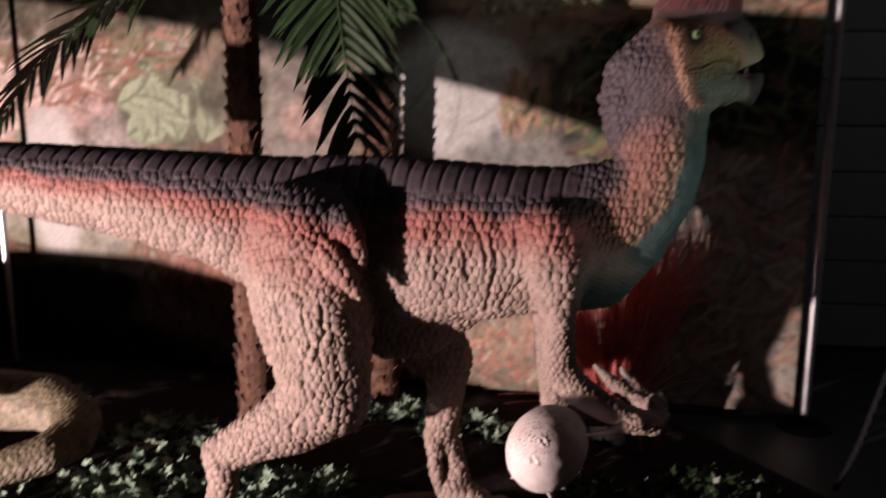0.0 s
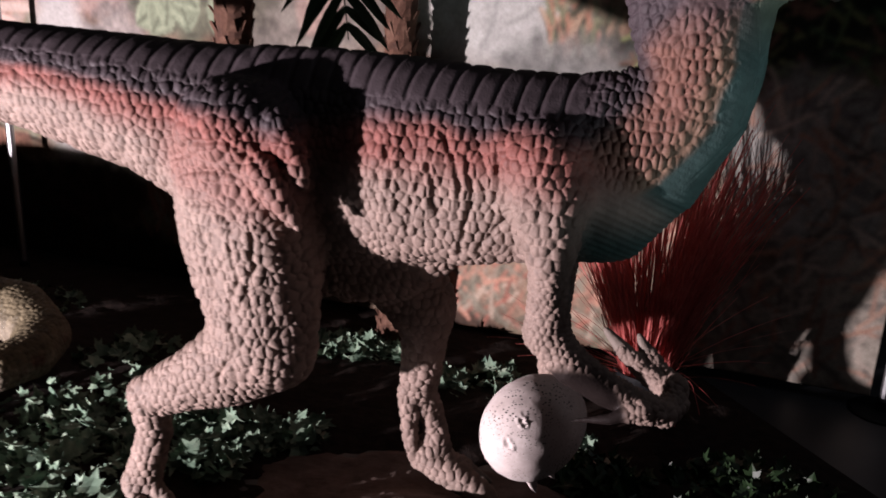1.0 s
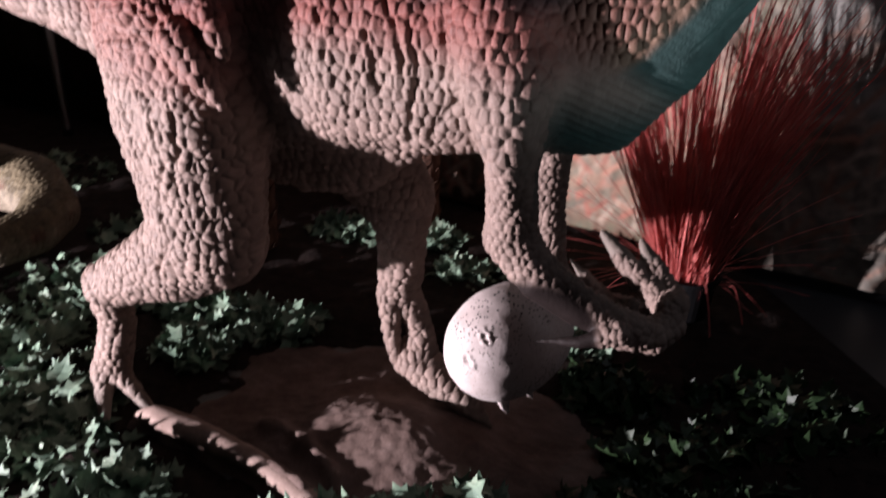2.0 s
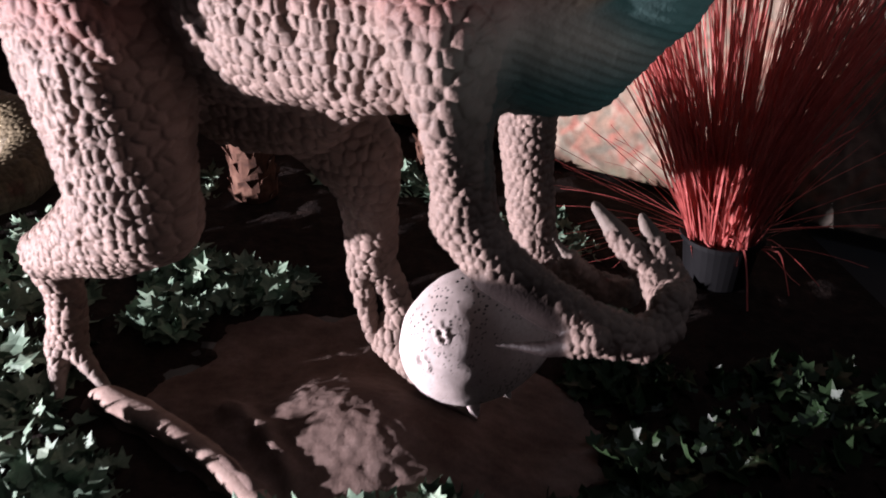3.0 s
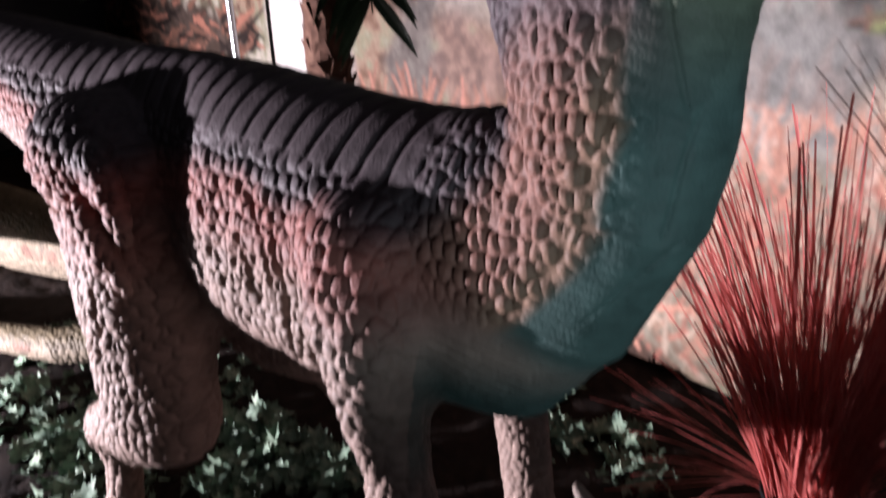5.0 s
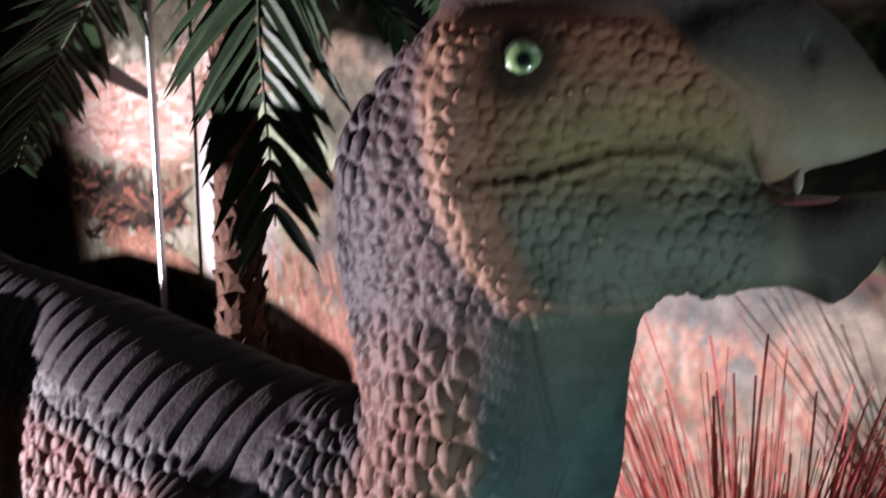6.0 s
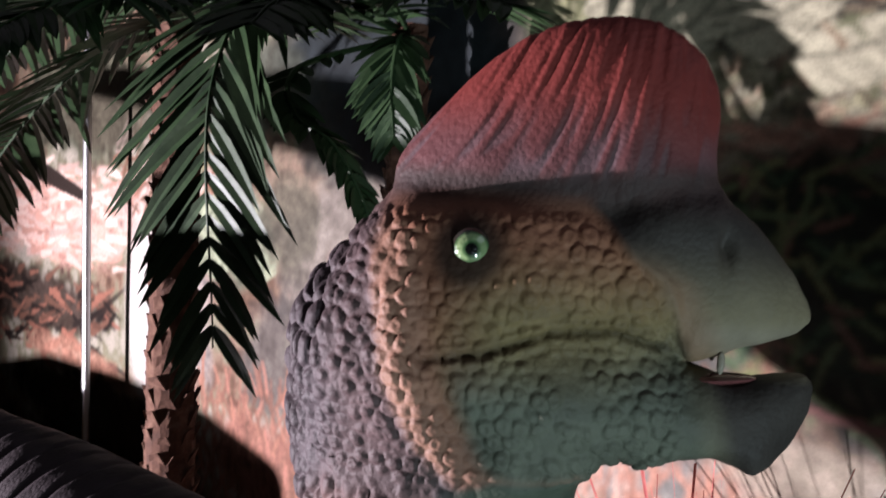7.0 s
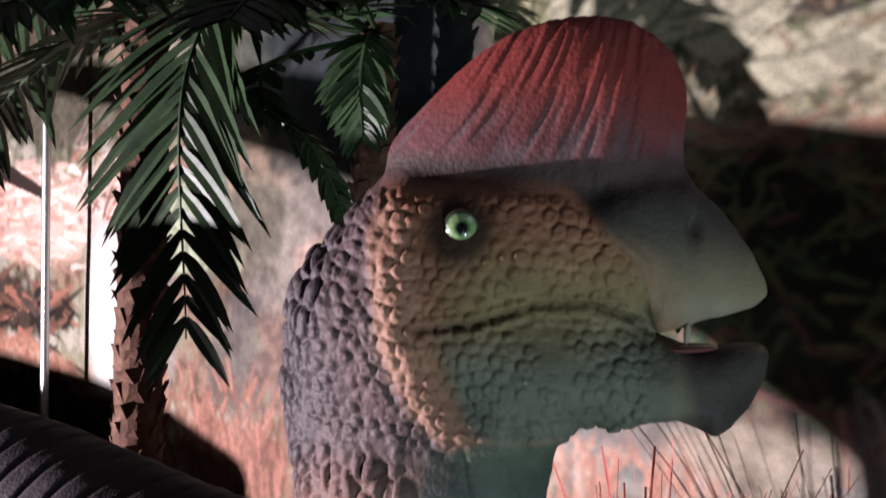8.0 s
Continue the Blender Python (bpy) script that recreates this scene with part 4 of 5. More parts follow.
    jaw_d = polyline_distance(hx, hz, line)
    mouth_d = polyline_distance(hx, hz, [(-0.03, -0.046), (0.023, -0.037), (0.071, -0.020), (0.124, -0.019), (0.167, -0.033)])
    ahead = step(0.0, 0.02, hx - np.interp(hz, [q[1] for q in line[::-1]], [q[0] for q in line[::-1]]))
    hcol = mix(hcol, np.array((0.50, 0.28, 0.19)), step(0.034, 0.012, jaw_d + 0.024 * step(-0.03, 0.05, hx)) * 0.85)
    # crease shade along the mouth groove, put into the paint
    hcol = hcol * (1 - 0.45 * np.exp(-(mouth_d / 0.004) ** 2))[:, None]
    eye_ring = step(0.042, 0.020, np.hypot(hx, hz - 0.045)) * (np.abs(hy) > 0.05)
    hcol = mix(hcol, np.array((0.03, 0.026, 0.022)), eye_ring * 0.85)
    bill_edge = hx - 0.45 * np.clip(0.045 - hz, 0, 0.08) + 0.85 * np.clip(hz - 0.025, 0, 0.06)
    bill_up = step(0.138, 0.156, bill_edge) * (hz > -0.048)
    bill_low = step(0.185, 0.228, hx + 0.25 * (hz + 0.09) + 0.006 * w1) * (hz <= -0.048)
    bill = np.maximum(bill_up, bill_low)
    horn = mix(np.tile(np.array((0.42, 0.375, 0.23)), (len(v), 1)), np.array((0.085, 0.076, 0.066)), np.clip(step(-0.015, 0.062, hz + 0.01 * w1) + bill_low * step(-0.048, -0.062, hz), 0, 1))
    horn = mix(horn, np.array((0.50, 0.46, 0.36)), step(0.0, -0.018, hz) * step(-0.036, -0.03, hz) * 0.6)
    horn = mix(horn, np.array((0.52, 0.33, 0.20)), bill_up * step(0.190, 0.152, bill_edge) * step(0.06, 0.01, hz) * 0.75)
    hcol = mix(hcol, horn, bill)
    crest = step(0.070, 0.098, hz + 0.05 * np.clip(-hx, 0, 1))
    fan = hx - 0.85 * (hz - 0.10) * np.clip((0.19 - hx) / 0.20, 0.12, 1)
    grooves = wobble(np.stack([fan * 150, hy * 20, hz * 22 + 0.5 * w1], 1), 1, 5)
    streak = step(0.0, 0.45, grooves) * step(0.20, 0.12, hz + 0.03 * w1 + 0.35 * np.clip(hx - 0.08, 0, 1))
    ccol = mix(np.array((0.22, 0.085, 0.088)) * np.ones((len(v), 1)), np.array((0.36, 0.068, 0.058)), step(0.125, 0.20, hz + 0.03 * w1 + 0.3 * np.clip(hx - 0.06, 0, 1)))
    ccol = mix(ccol, slate * 2.3, streak * 0.6)
    ccol = mix(ccol, np.array((0.085, 0.060, 0.055)), step(0.122, 0.100, hz + 0.006 * w1 - 0.05 * np.clip(hx - 0.10, 0, 1)) * 0.92)
    hcol = mix(hcol, ccol, crest * step(0.26, 0.2, hx))
    hcol = mix(hcol, teal * 0.9, (1 - jaw) * step(-0.13, -0.16, hz) * step(0.0, 0.03, hx))
    col = mix(col, hcol, jaw)
    behind_jaw = (1 - ahead) * step(-0.30, -0.12, hz + 0.02 * w1) * step(0.05, 0.02, hx) * (x > 0.6) * step(0.07, 0.03, hz) * (z > 1.3)
    col = mix(col, slate * 1.05 + 0.22 * ncol, behind_jaw * step(0.014, 0.032, jaw_d) * step(0.03, -0.02, hx + 0.2 * (hz + 0.12)))
    # claws and bare toes
    claw = step(0.10, 0.0, z) * (z < 0.12)
    for tip, r in (((0.715, 2.957, 0.585), 0.075), ((0.805, 2.962, 0.578), 0.065), ((0.665, 2.89, 0.535), 0.06)):
        claw = np.maximum(claw, step(r, r - 0.02, np.linalg.norm(v - np.array(tip), axis=1)))
    dark_claw = step(0.14, 0.11, np.linalg.norm(v - np.array((0.665, 2.632, 0.475)), axis=1))
    col = mix(col, bone, claw)
    col = mix(col, np.array((0.03, 0.02, 0.018)), dark_claw)
    # relief
    body_size, big = 0.022, 0.0205
    wv = v + 0.004 * np.stack([wobble(v, 22, 11), wobble(v, 22, 12), wobble(v, 22, 13)], 1)
    d1, d2, who = cells_at(wv / np.array((body_size, body_size * 2.6, body_size * 1.15)), 3)
    t1 = np.clip((d2 - d1) / 0.42, 0, 1)
    pebble = 0.55 * t1 * (2 - t1) + 0.45 * (1 - np.clip(d1 / 0.75, 0, 1) ** 2)
    f1, f2, _ = cells_at(wv / np.array((0.0155, 0.026, 0.0165)), 13)
    t4 = np.clip((f2 - f1) / 0.42, 0, 1)
    on_arm = step(0.48, 0.54, x) * step(0.86, 0.76, z)
    pebble = pebble * (1 - on_arm) + on_arm * 0.75 * (0.55 * t4 * (2 - t4) + 0.45 * (1 - np.clip(f1 / 0.75, 0, 1) ** 2))
    e1, e2, who2 = cells_at(wv / np.array((big * 0.85, big * 2.2, big * 1.25)), 5)
    t2 = np.clip((e2 - e1 - 0.04) / 0.46, 0, 1)
    knob = 0.65 * t2 * (2 - t2) + 0.35 * (1 - np.clip(e1 / 0.75, 0, 1) ** 2)
    hv = hp + 0.0028 * np.stack([wobble(v, 45, 21), wobble(v, 45, 22), wobble(v, 45, 23)], 1)
    g1, g2, who3 = cells_at(hv / np.array((0.0142, 0.04, 0.0132)), 8)
    t3 = np.clip((g2 - g1) / 0.52, 0, 1)
    dome = step(0.56 + 0.10 * who3, 0.30 + 0.08 * who3, g1)
    small = 0.45 * t3 * (2 - t3) + 0.75 * dome - 0.45 * np.exp(-(g1 / 0.20) ** 2)
    ridge_zone = step(0.78, 0.86, up) * (1 - neck) * (np.abs(y - 2.8) < 0.13)
    knobs = neck * step(0.50, 0.22, front) * (1 - jaw)
    throat = neck * step(0.30, 0.45, front) * (1 - jaw)
    smooth = np.maximum(np.maximum(bill, crest * (hz > 0.09)), np.maximum(claw, dark_claw)) * np.maximum(jaw, np.maximum(claw, dark_claw))
    plates = 1 - np.exp(-((np.mod(x + 0.25 * np.abs(y - 2.8), 0.049) - 0.0245) / 0.006) ** 2)
    bare = step(0.61, 0.69, x) * step(1.10, 1.0, z) * step(0.69, 0.76, z) * (np.abs(y - 2.8) < 0.16)
    out = 0.0082 * pebble * (1 - 0.85 * bare) * (1 - neck) * (1 - ridge_zone) * (1 - smooth) * (1 - jaw)
    out = out + 0.0092 * knob * knobs
    out = out + 0.0031 * small * jaw * (1 - smooth) * (1 - 0.8 * eye_ring) * step(0.085, 0.062, hz) * step(0.158, 0.132, bill_edge + 0.02 * (hz < -0.048) * (0.2 - hx))
    out = out + 0.0042 * plates * ridge_zone
    napes = np.abs(np.sin((z * 1.0 + 0.3 * x) * math.pi / 0.036)) ** 0.6
    out = out + 0.006 * napes * neck * step(-0.75, -0.95, front) * (np.abs(y - 2.8) < 0.07)
    folds = np.sin((z + 0.55 * x) * 2 * math.pi / 0.017 + 2.5 * w1)
    out = out + (0.0002 + 0.0011 * step(1.02, 0.92, z)) * folds * np.maximum(throat, bare * (1 - knobs))
    out = out - 0.0025 * throat * np.exp(-((front - 0.72) / 0.016) ** 2) * step(1.0, 1.1, z)
    flank = (1 - neck) * step(0.12, 0.22, x) * step(0.66, 0.58, x) * step(0.2, 0.35, up) * step(0.85, 0.7, up)
    wrinkle = np.sin((x - 0.10 * z) * 2 * math.pi / 0.085 + 1.8 * w1)
    # creases in the hide of flank and thigh
    crease = np.full(len(v), 9.0)
    for pts in CREASES:
        crease = np.minimum(crease, polyline_distance(x + 0.006 * w2, z + 0.006 * w1, pts))
    open_side = (y < 2.74) * (1 - neck)
    out = out - 0.0055 * np.exp(-(crease / 0.0055) ** 2) * open_side + 0.0016 * np.exp(-((crease - 0.016) / 0.008) ** 2) * open_side
    out = out + flank * 0.006 * (np.abs(wrinkle) ** 0.4 * np.sign(wrinkle) * 0.4 - 0.5 * step(0.75, 1.0, wrinkle))
    out = out - crest * jaw * 0.0016 * step(0.10, 0.125, hz) * np.clip(grooves, -0.3, 1)
    out = out + 0.0012 * w2 * (1 - smooth) * (1 - jaw)
    on_side = (np.abs(hy) > 0.035) * (x > 0.6) * (z > 1.3)
    out = out - on_side * 0.0062 * np.exp(-(mouth_d / 0.0038) ** 2) - on_side * 0.002 * np.exp(-((mouth_d - 0.012) / 0.003) ** 2) * (hz > -0.06)
    out = out + on_side * 0.007 * step(0.026, 0.004, jaw_d) * step(0.045, 0.0, hz)
    out = out - on_side * 0.011 * np.exp(-(np.hypot((hx - 0.208) / 0.55, hz - 0.056 + 0.3 * (hx - 0.208)) / 0.012) ** 2)
    out = out + 0.0030 * jaw * np.exp(-((bill_edge - 0.152) / 0.007) ** 2) * step(-0.045, -0.035, hz) * step(0.085, 0.05, hz)
    out = out + 0.0006 * bill * jaw * wobble(np.stack([hx * 150, hy * 30, hz * 25], 1), 1, 6)
    out = out + 0.0032 * jaw * step(0.136, 0.150, bill_edge) * (hz > -0.045) * step(0.10, 0.06, hz)
    scale_tint = (0.88 + 0.24 * np.where(knobs > 0.5, who2, who))[:, None]
    col = col * np.where((smooth > 0.5)[:, None], 1.0, scale_tint)
    col = col * (0.94 + 0.08 * w2)[:, None]
    return v + nrm * out[:, None], np.clip(col * DEPTH, 0.003, 0.5)


def ball(centre, axis, radius, paint, stretch=(1, 1, 1), n=28):
    """A small ball as quads; its paint depends on how near a point lies to the axis."""
    lat, lon = np.meshgrid(np.linspace(0, math.pi, n), np.linspace(0, 2 * math.pi, n + 1), indexing="ij")
    z = np.array(axis, float) / np.linalg.norm(axis)
    x = np.cross(z, (0.1, 0.2, 1))
    x /= np.linalg.norm(x)
    y = np.cross(z, x)
    d = (np.sin(lat) * np.cos(lon))[..., None] * x * stretch[0] + (np.sin(lat) * np.sin(lon))[..., None] * y * stretch[1] + np.cos(lat)[..., None] * z * stretch[2]
    v = (np.array(centre) + radius * d).reshape(-1, 3)
    c = np.array([paint(a) for a in lat.ravel()])
    i, j = np.meshgrid(np.arange(n - 1), np.arange(n), indexing="ij")
    k = (i * (n + 1) + j).ravel()
    return v, np.stack([k, k + n + 1, k + n + 2, k + 1], 1), c


def fittings():
    """Glass eyes, teeth and tongue of the head."""
    def iris(a):
        if a < 0.31:
            return (0.004, 0.004, 0.004)
        if a < 0.84:
            return (0.15, 0.22, 0.10) if 0.40 < a < 0.74 else (0.05, 0.10, 0.04)
        return (0.02, 0.018, 0.014)

    made = []
    turn = np.array(HEAD.to_3x3())
    for s in (-1, 1):
        made.append(ball(HEAD @ Vector((0.001, s * 0.070, 0.045)), turn @ np.array((0.13, s * 1.0, 0.07)), 0.0188, iris))
        for tx, tl in ((0.212, 0.010),):
            made.append(ball(HEAD @ Vector((tx, s * 0.027, -0.043)), turn @ np.array((0, 0, 1.0)), tl, lambda a: (0.24, 0.22, 0.17), (0.35, 0.35, 1.0), 10))
    made.append(ball(HEAD @ Vector((0.198, 0, -0.064)), turn @ np.array((1.0, 0, 0.10)), 0.050, lambda a: (0.11, 0.04, 0.040), (0.6, 0.12, 1.0), 18))
    vs, fs, cs, base = [], [], [], 0
    for v, f, c in made:
        vs.append(v)
        fs.append(f + base)
        cs.append(c)
        base += len(v)
    return np.concatenate(vs), np.concatenate(fs), np.concatenate(cs)


def build_figure():
    tail = Field((-2.80, 2.60, 1.0), (-1.10, 3.10, 1.50), 0.012)
    body = Field((-1.36, 2.44, -0.08), (1.08, 3.16, 1.46), 0.0056)
    head = Field((0.60, 2.60, 1.34), (1.24, 3.02, 1.86), 0.0038)
    cut, behind = 1.40, -1.32
    vs, fs, base = [], [], 0
    for which, field in enumerate((tail, body, head)):
        form(field)
        v, f = field.skin()
        field.f = None
        mid = v[f].mean(1)
        high = (mid[:, 2] > cut) & (mid[:, 0] > 0.55)
        far = mid[:, 0] < behind
        f = f[(far, ~far & ~high, high)[which]]
        used = np.unique(f)
        remap = np.full(len(v), -1)
        remap[used] = np.arange(len(used))
        v, f = finer(v[used], remap[f])
        vs.append(v)
        fs.append(f + base)
        base += len(v)
    v, f = np.concatenate(vs), np.concatenate(fs)
    starts = (0, len(vs[0]), len(vs[0]) + len(vs[1]))
    n = np.concatenate([normals_of(a, b - o) for a, b, o in zip(vs, fs, starts)])
    v2, col = relief_and_paint(v, n)
    ev, ef, ec = fittings()
    ob = painted_object("dinosaur_statue", np.concatenate([v2, ev]), np.concatenate([f, ef + len(v2)]), np.concatenate([col, ec]), SKIN, GLAZE, len(ef))
    return tagged(ob, "scaly crested dinosaur statue with dark back bending over an egg", "statue")


build_figure()


# ---- egg, rock and bed ----
CHIPS = [((0.520, 2.645, 0.394), 0.006), ((0.526, 2.642, 0.383), 0.008), ((0.533, 2.645, 0.374), 0.005), ((0.545, 2.667, 0.448), 0.006), ((0.551, 2.664, 0.439), 0.007), ((0.558, 2.660, 0.430), 0.005)]


def build_egg():
    bm = bmesh.new()
    bmesh.ops.create_uvsphere(bm, u_segments=200, v_segments=130, radius=1.0)
    turn = Matrix.Rotation(radians(60), 3, "Z")
    for v in bm.verts:
        d = v.co.copy()
        q = Vector((d.x * 0.165, d.y * 0.113 * (1 - 0.10 * d.x), d.z * 0.130 * (1 - 0.06 * d.x)))
        p = turn @ q + Vector((0.574, 2.794, 0.362))
        for pit, r in CHIPS:
            dist = (p - Vector(pit)).length * (1 + 0.5 * noise.noise(p * 90))
            p -= (turn @ d).normalized() * (0.007 * max(0, 1 - dist / (1.4 * r)) - 0.0025 * math.exp(-((dist - 1.3 * r) / 0.004) ** 2))
        p += (turn @ d).normalized() * 0.0015 * noise.noise(p * 30)
        v.co = p
    bm.normal_update()
    egg = link_mesh("egg", bm, EGG, smooth=True)
    tagged(egg, "large pale pinkish dinosaur egg speckled with dark spots", "egg")
    for at, tip, wide in (((0.578, 2.735, 0.245), (0.594, 2.726, 0.216), 0.017), ((0.474, 2.745, 0.290), (0.458, 2.745, 0.276), 0.012), ((0.615, 2.80, 0.240), (0.632, 2.793, 0.221), 0.014)):
        a, b = Vector(at), Vector(tip)
        side = (b - a).cross(Vector((0.3, -1, 0.2))).normalized()
        out = side.cross(b - a).normalized()
        bm = bmesh.new()
        sweep(bm, [a, a.lerp(b, 0.5) + out * 0.004, b], [wide, wide * 0.7, wide * 0.12], 8, squash=0.22)
        part("shell_flake", bm, EGG, egg, smooth=True)
    return egg


def build_rock():
    """Moulded rock foot under the figure, with a raised lip along its front."""
    n = 210

    def near(x, y, pts):
        best = 9.0
        for (ax, ay), (bx, by) in zip(pts, pts[1:]):
            dx, dy = bx - ax, by - ay
            m = max(0, min(1, ((x - ax) * dx + (y - ay) * dy) / (dx * dx + dy * dy)))
            best = min(best, math.hypot(x - ax - m * dx, y - ay - m * dy))
        return best

    rim = [(-0.37, 2.62), (-0.20, 2.625), (-0.05, 2.605), (0.05, 2.585), (0.17, 2.55)]
    rib = [(-0.05, 2.74), (0.0, 2.73), (0.10, 2.69), (0.21, 2.62)]
    bm = bmesh.new()
    grid = []
    for i in range(n + 1):
        row = []
        for j in range(n + 1):
            x, y = -0.60 + 1.75 * i / n, 2.34 + 1.14 * j / n
            cx, cy = (x - 0.24) / 0.66, (y - 2.90) / 0.40
            r = math.sqrt(cx * cx + cy * cy) + 0.16 * noise.noise((x * 4, y * 4, 3)) + 0.07 * noise.noise((x * 13, y * 13, 5))
            s = max(0.0, min(1.0, (1.06 - r) / 0.34))
            s = s * s * (3 - 2 * s)
            rough = 0.016 * noise.noise((x * 5, y * 5, 1)) + 0.007 * noise.noise((x * 15, y * 15, 2)) + 0.006 * noise.noise((x * 37, y * 37, 6)) + 0.005 * noise.noise((x * 80, y * 80, 8))
            z = -0.072 + s * (0.034 + 0.5 * rough)
            z += 0.11 * math.exp(-(((x - 0.31) / 0.26) ** 2 + ((y - 2.80) / 0.17) ** 2)) * (1 + 3 * rough)
            bend = 0.012 * noise.noise((x * 14, y * 14, 7))
            z += 0.070 * math.exp(-((near(x, y, rim) + bend) / 0.026) ** 2) * (1 + 6 * rough)
            z += 0.024 * math.exp(-((near(x, y, rib) + bend) / 0.020) ** 2)
            row.append(bm.verts.new((x, y, z)))
        grid.append(row)
    for i in range(n):
        for j in range(n):
            bm.faces.new((grid[i][j], grid[i + 1][j], grid[i + 1][j + 1], grid[i][j + 1]))
    rock = tagged(link_mesh("rock_base", bm, ROCK, smooth=True), "brown moulded rock base with a pale raised root", "rock")
    bm = bmesh.new()
    pts = curve_points([(-0.37, 2.635, -0.005), (-0.30, 2.632, 0.008), (-0.20, 2.628, 0.006), (-0.05, 2.606, 0.002), (0.05, 2.586, -0.004), (0.17, 2.548, -0.016), (0.30, 2.50, -0.035)], 60)
    girth = [0.012, 0.032, 0.034, 0.028, 0.026, 0.028, 0.020]
    sweep(bm, pts, [float(np.interp(i / 59 * 6, range(7), girth)) for i in range(60)], 16)
    for v in bm.verts:
        v.co += Vector((0, 0, 1)) * 0.004 * noise.noise(v.co * 18) + Vector((0, 1, 0)) * 0.004 * noise.noise(v.co * 30)
    part("root_ridge", bm, ROOT, rock, "pale pinkish raised root", smooth=True)
    return rock


def ivy_leaf(bm, place, size, rng):
    """A five-lobed leaf, folded along its midrib."""
    shape = [(0.0, 0.0), (0.34, -0.12), (0.52, 0.12), (0.36, 0.34), (0.50, 0.66), (0.22, 0.62), (0.0, 1.0)]
    fold = rng.uniform(-0.4, 1.1)
    curl = rng.uniform(-0.9, 0.7)
    mid = [place @ Vector((0, t * size, curl * size * t * t)) for t in (0.0, 0.35, 0.65, 1.0)]
    mids = [bm.verts.new(p) for p in mid]
    for s in (-1, 1):
        edge = [bm.verts.new(place @ Vector((s * x * size, y * size, abs(x) * fold * size + curl * size * y * y))) for x, y in shape[1:-1]]
        a = [(mids[0], edge[0], edge[1], mids[1]), (mids[1], edge[1], edge[2], mids[2]), (mids[2], edge[2], edge[3], edge[4]), (mids[2], edge[4], mids[3])]
        for q in a:
            bm.faces.new(q if s > 0 else q[::-1])


def build_ivy(outline, count, height, seed, label, leaf=None):
    """A mat of trailing leaves over a patch given by blobs of x, y, radius."""
    rng = random.Random(seed)
    bm = bmesh.new()
    for _ in range(int(count * 1.35)):
        cx, cy, cr = outline[rng.randrange(len(outline))]
        a, r = rng.uniform(0, 2 * math.pi), cr * math.sqrt(rng.random())
        x, y = cx + r * math.cos(a), cy + r * math.sin(a) * 0.8
        z = -0.035 + height * rng.random() ** 1.5 * (1.1 - r / cr)
        tilt = Matrix.Translation((x, y, z)) @ Matrix.Rotation(rng.uniform(0, 6.28), 4, "Z") @ Matrix.Rotation(rng.uniform(-0.3, 1.1), 4, "X") @ Matrix.Rotation(rng.uniform(-0.6, 0.6), 4, "Y")
        ivy_leaf(bm, tilt, rng.uniform(0.030, 0.066), rng)
    return tagged(link_mesh("ivy", bm, leaf or IVY), label, "ivy", "ivy mats", kind="stuff")


build_egg()
build_rock()
build_ivy([(-0.24, 3.20, 0.10), (-0.42, 3.16, 0.16), (-0.60, 3.18, 0.14), (-0.45, 2.98, 0.12)], 300, 0.09, 11, "low mat of green ivy leaves on the mulch")
build_ivy([(-0.28, 3.95, 0.16), (-0.05, 3.95, 0.10), (-0.42, 3.9, 0.14), (0.12, 3.75, 0.10)], 300, 0.06, 12, "low mat of green ivy leaves on the mulch")
build_ivy([(-0.62, 2.60, 0.20), (-0.75, 2.80, 0.22), (-0.40, 2.42, 0.20), (-0.9, 2.95, 0.25), (-0.75, 2.40, 0.2), (-0.22, 2.42, 0.12)], 560, 0.09, 13, "low mat of green ivy leaves on the mulch")
build_ivy([(0.28, 2.45, 0.13), (0.42, 2.54, 0.14), (0.55, 2.62, 0.13), (0.18, 2.38, 0.10)], 300, 0.12, 14, "low mat of green ivy leaves against the rock")
build_ivy([(0.30, 3.85, 0.10), (0.42, 3.72, 0.10), (0.62, 3.45, 0.10)], 130, 0.05, 15, "low mat of green ivy leaves on the mulch")
# these leaves take the darker palm-leaf material to stand for shade
build_ivy([(1.0, 3.0, 0.25), (1.2, 3.3, 0.25), (0.9, 2.75, 0.2), (0.75, 3.25, 0.15), (1.15, 2.75, 0.25)], 520, 0.05, 16, "thin mat of ivy leaves coloured dark for shade", FROND)

build_ivy([(-1.0, 3.15, 0.28), (-1.3, 2.75, 0.26), (-1.05, 3.6, 0.26), (-1.9, 3.95, 0.3), (-0.95, 2.75, 0.2), (-1.6, 3.05, 0.25)], 520, 0.10, 17, "low mat of green ivy leaves round the curled tail")


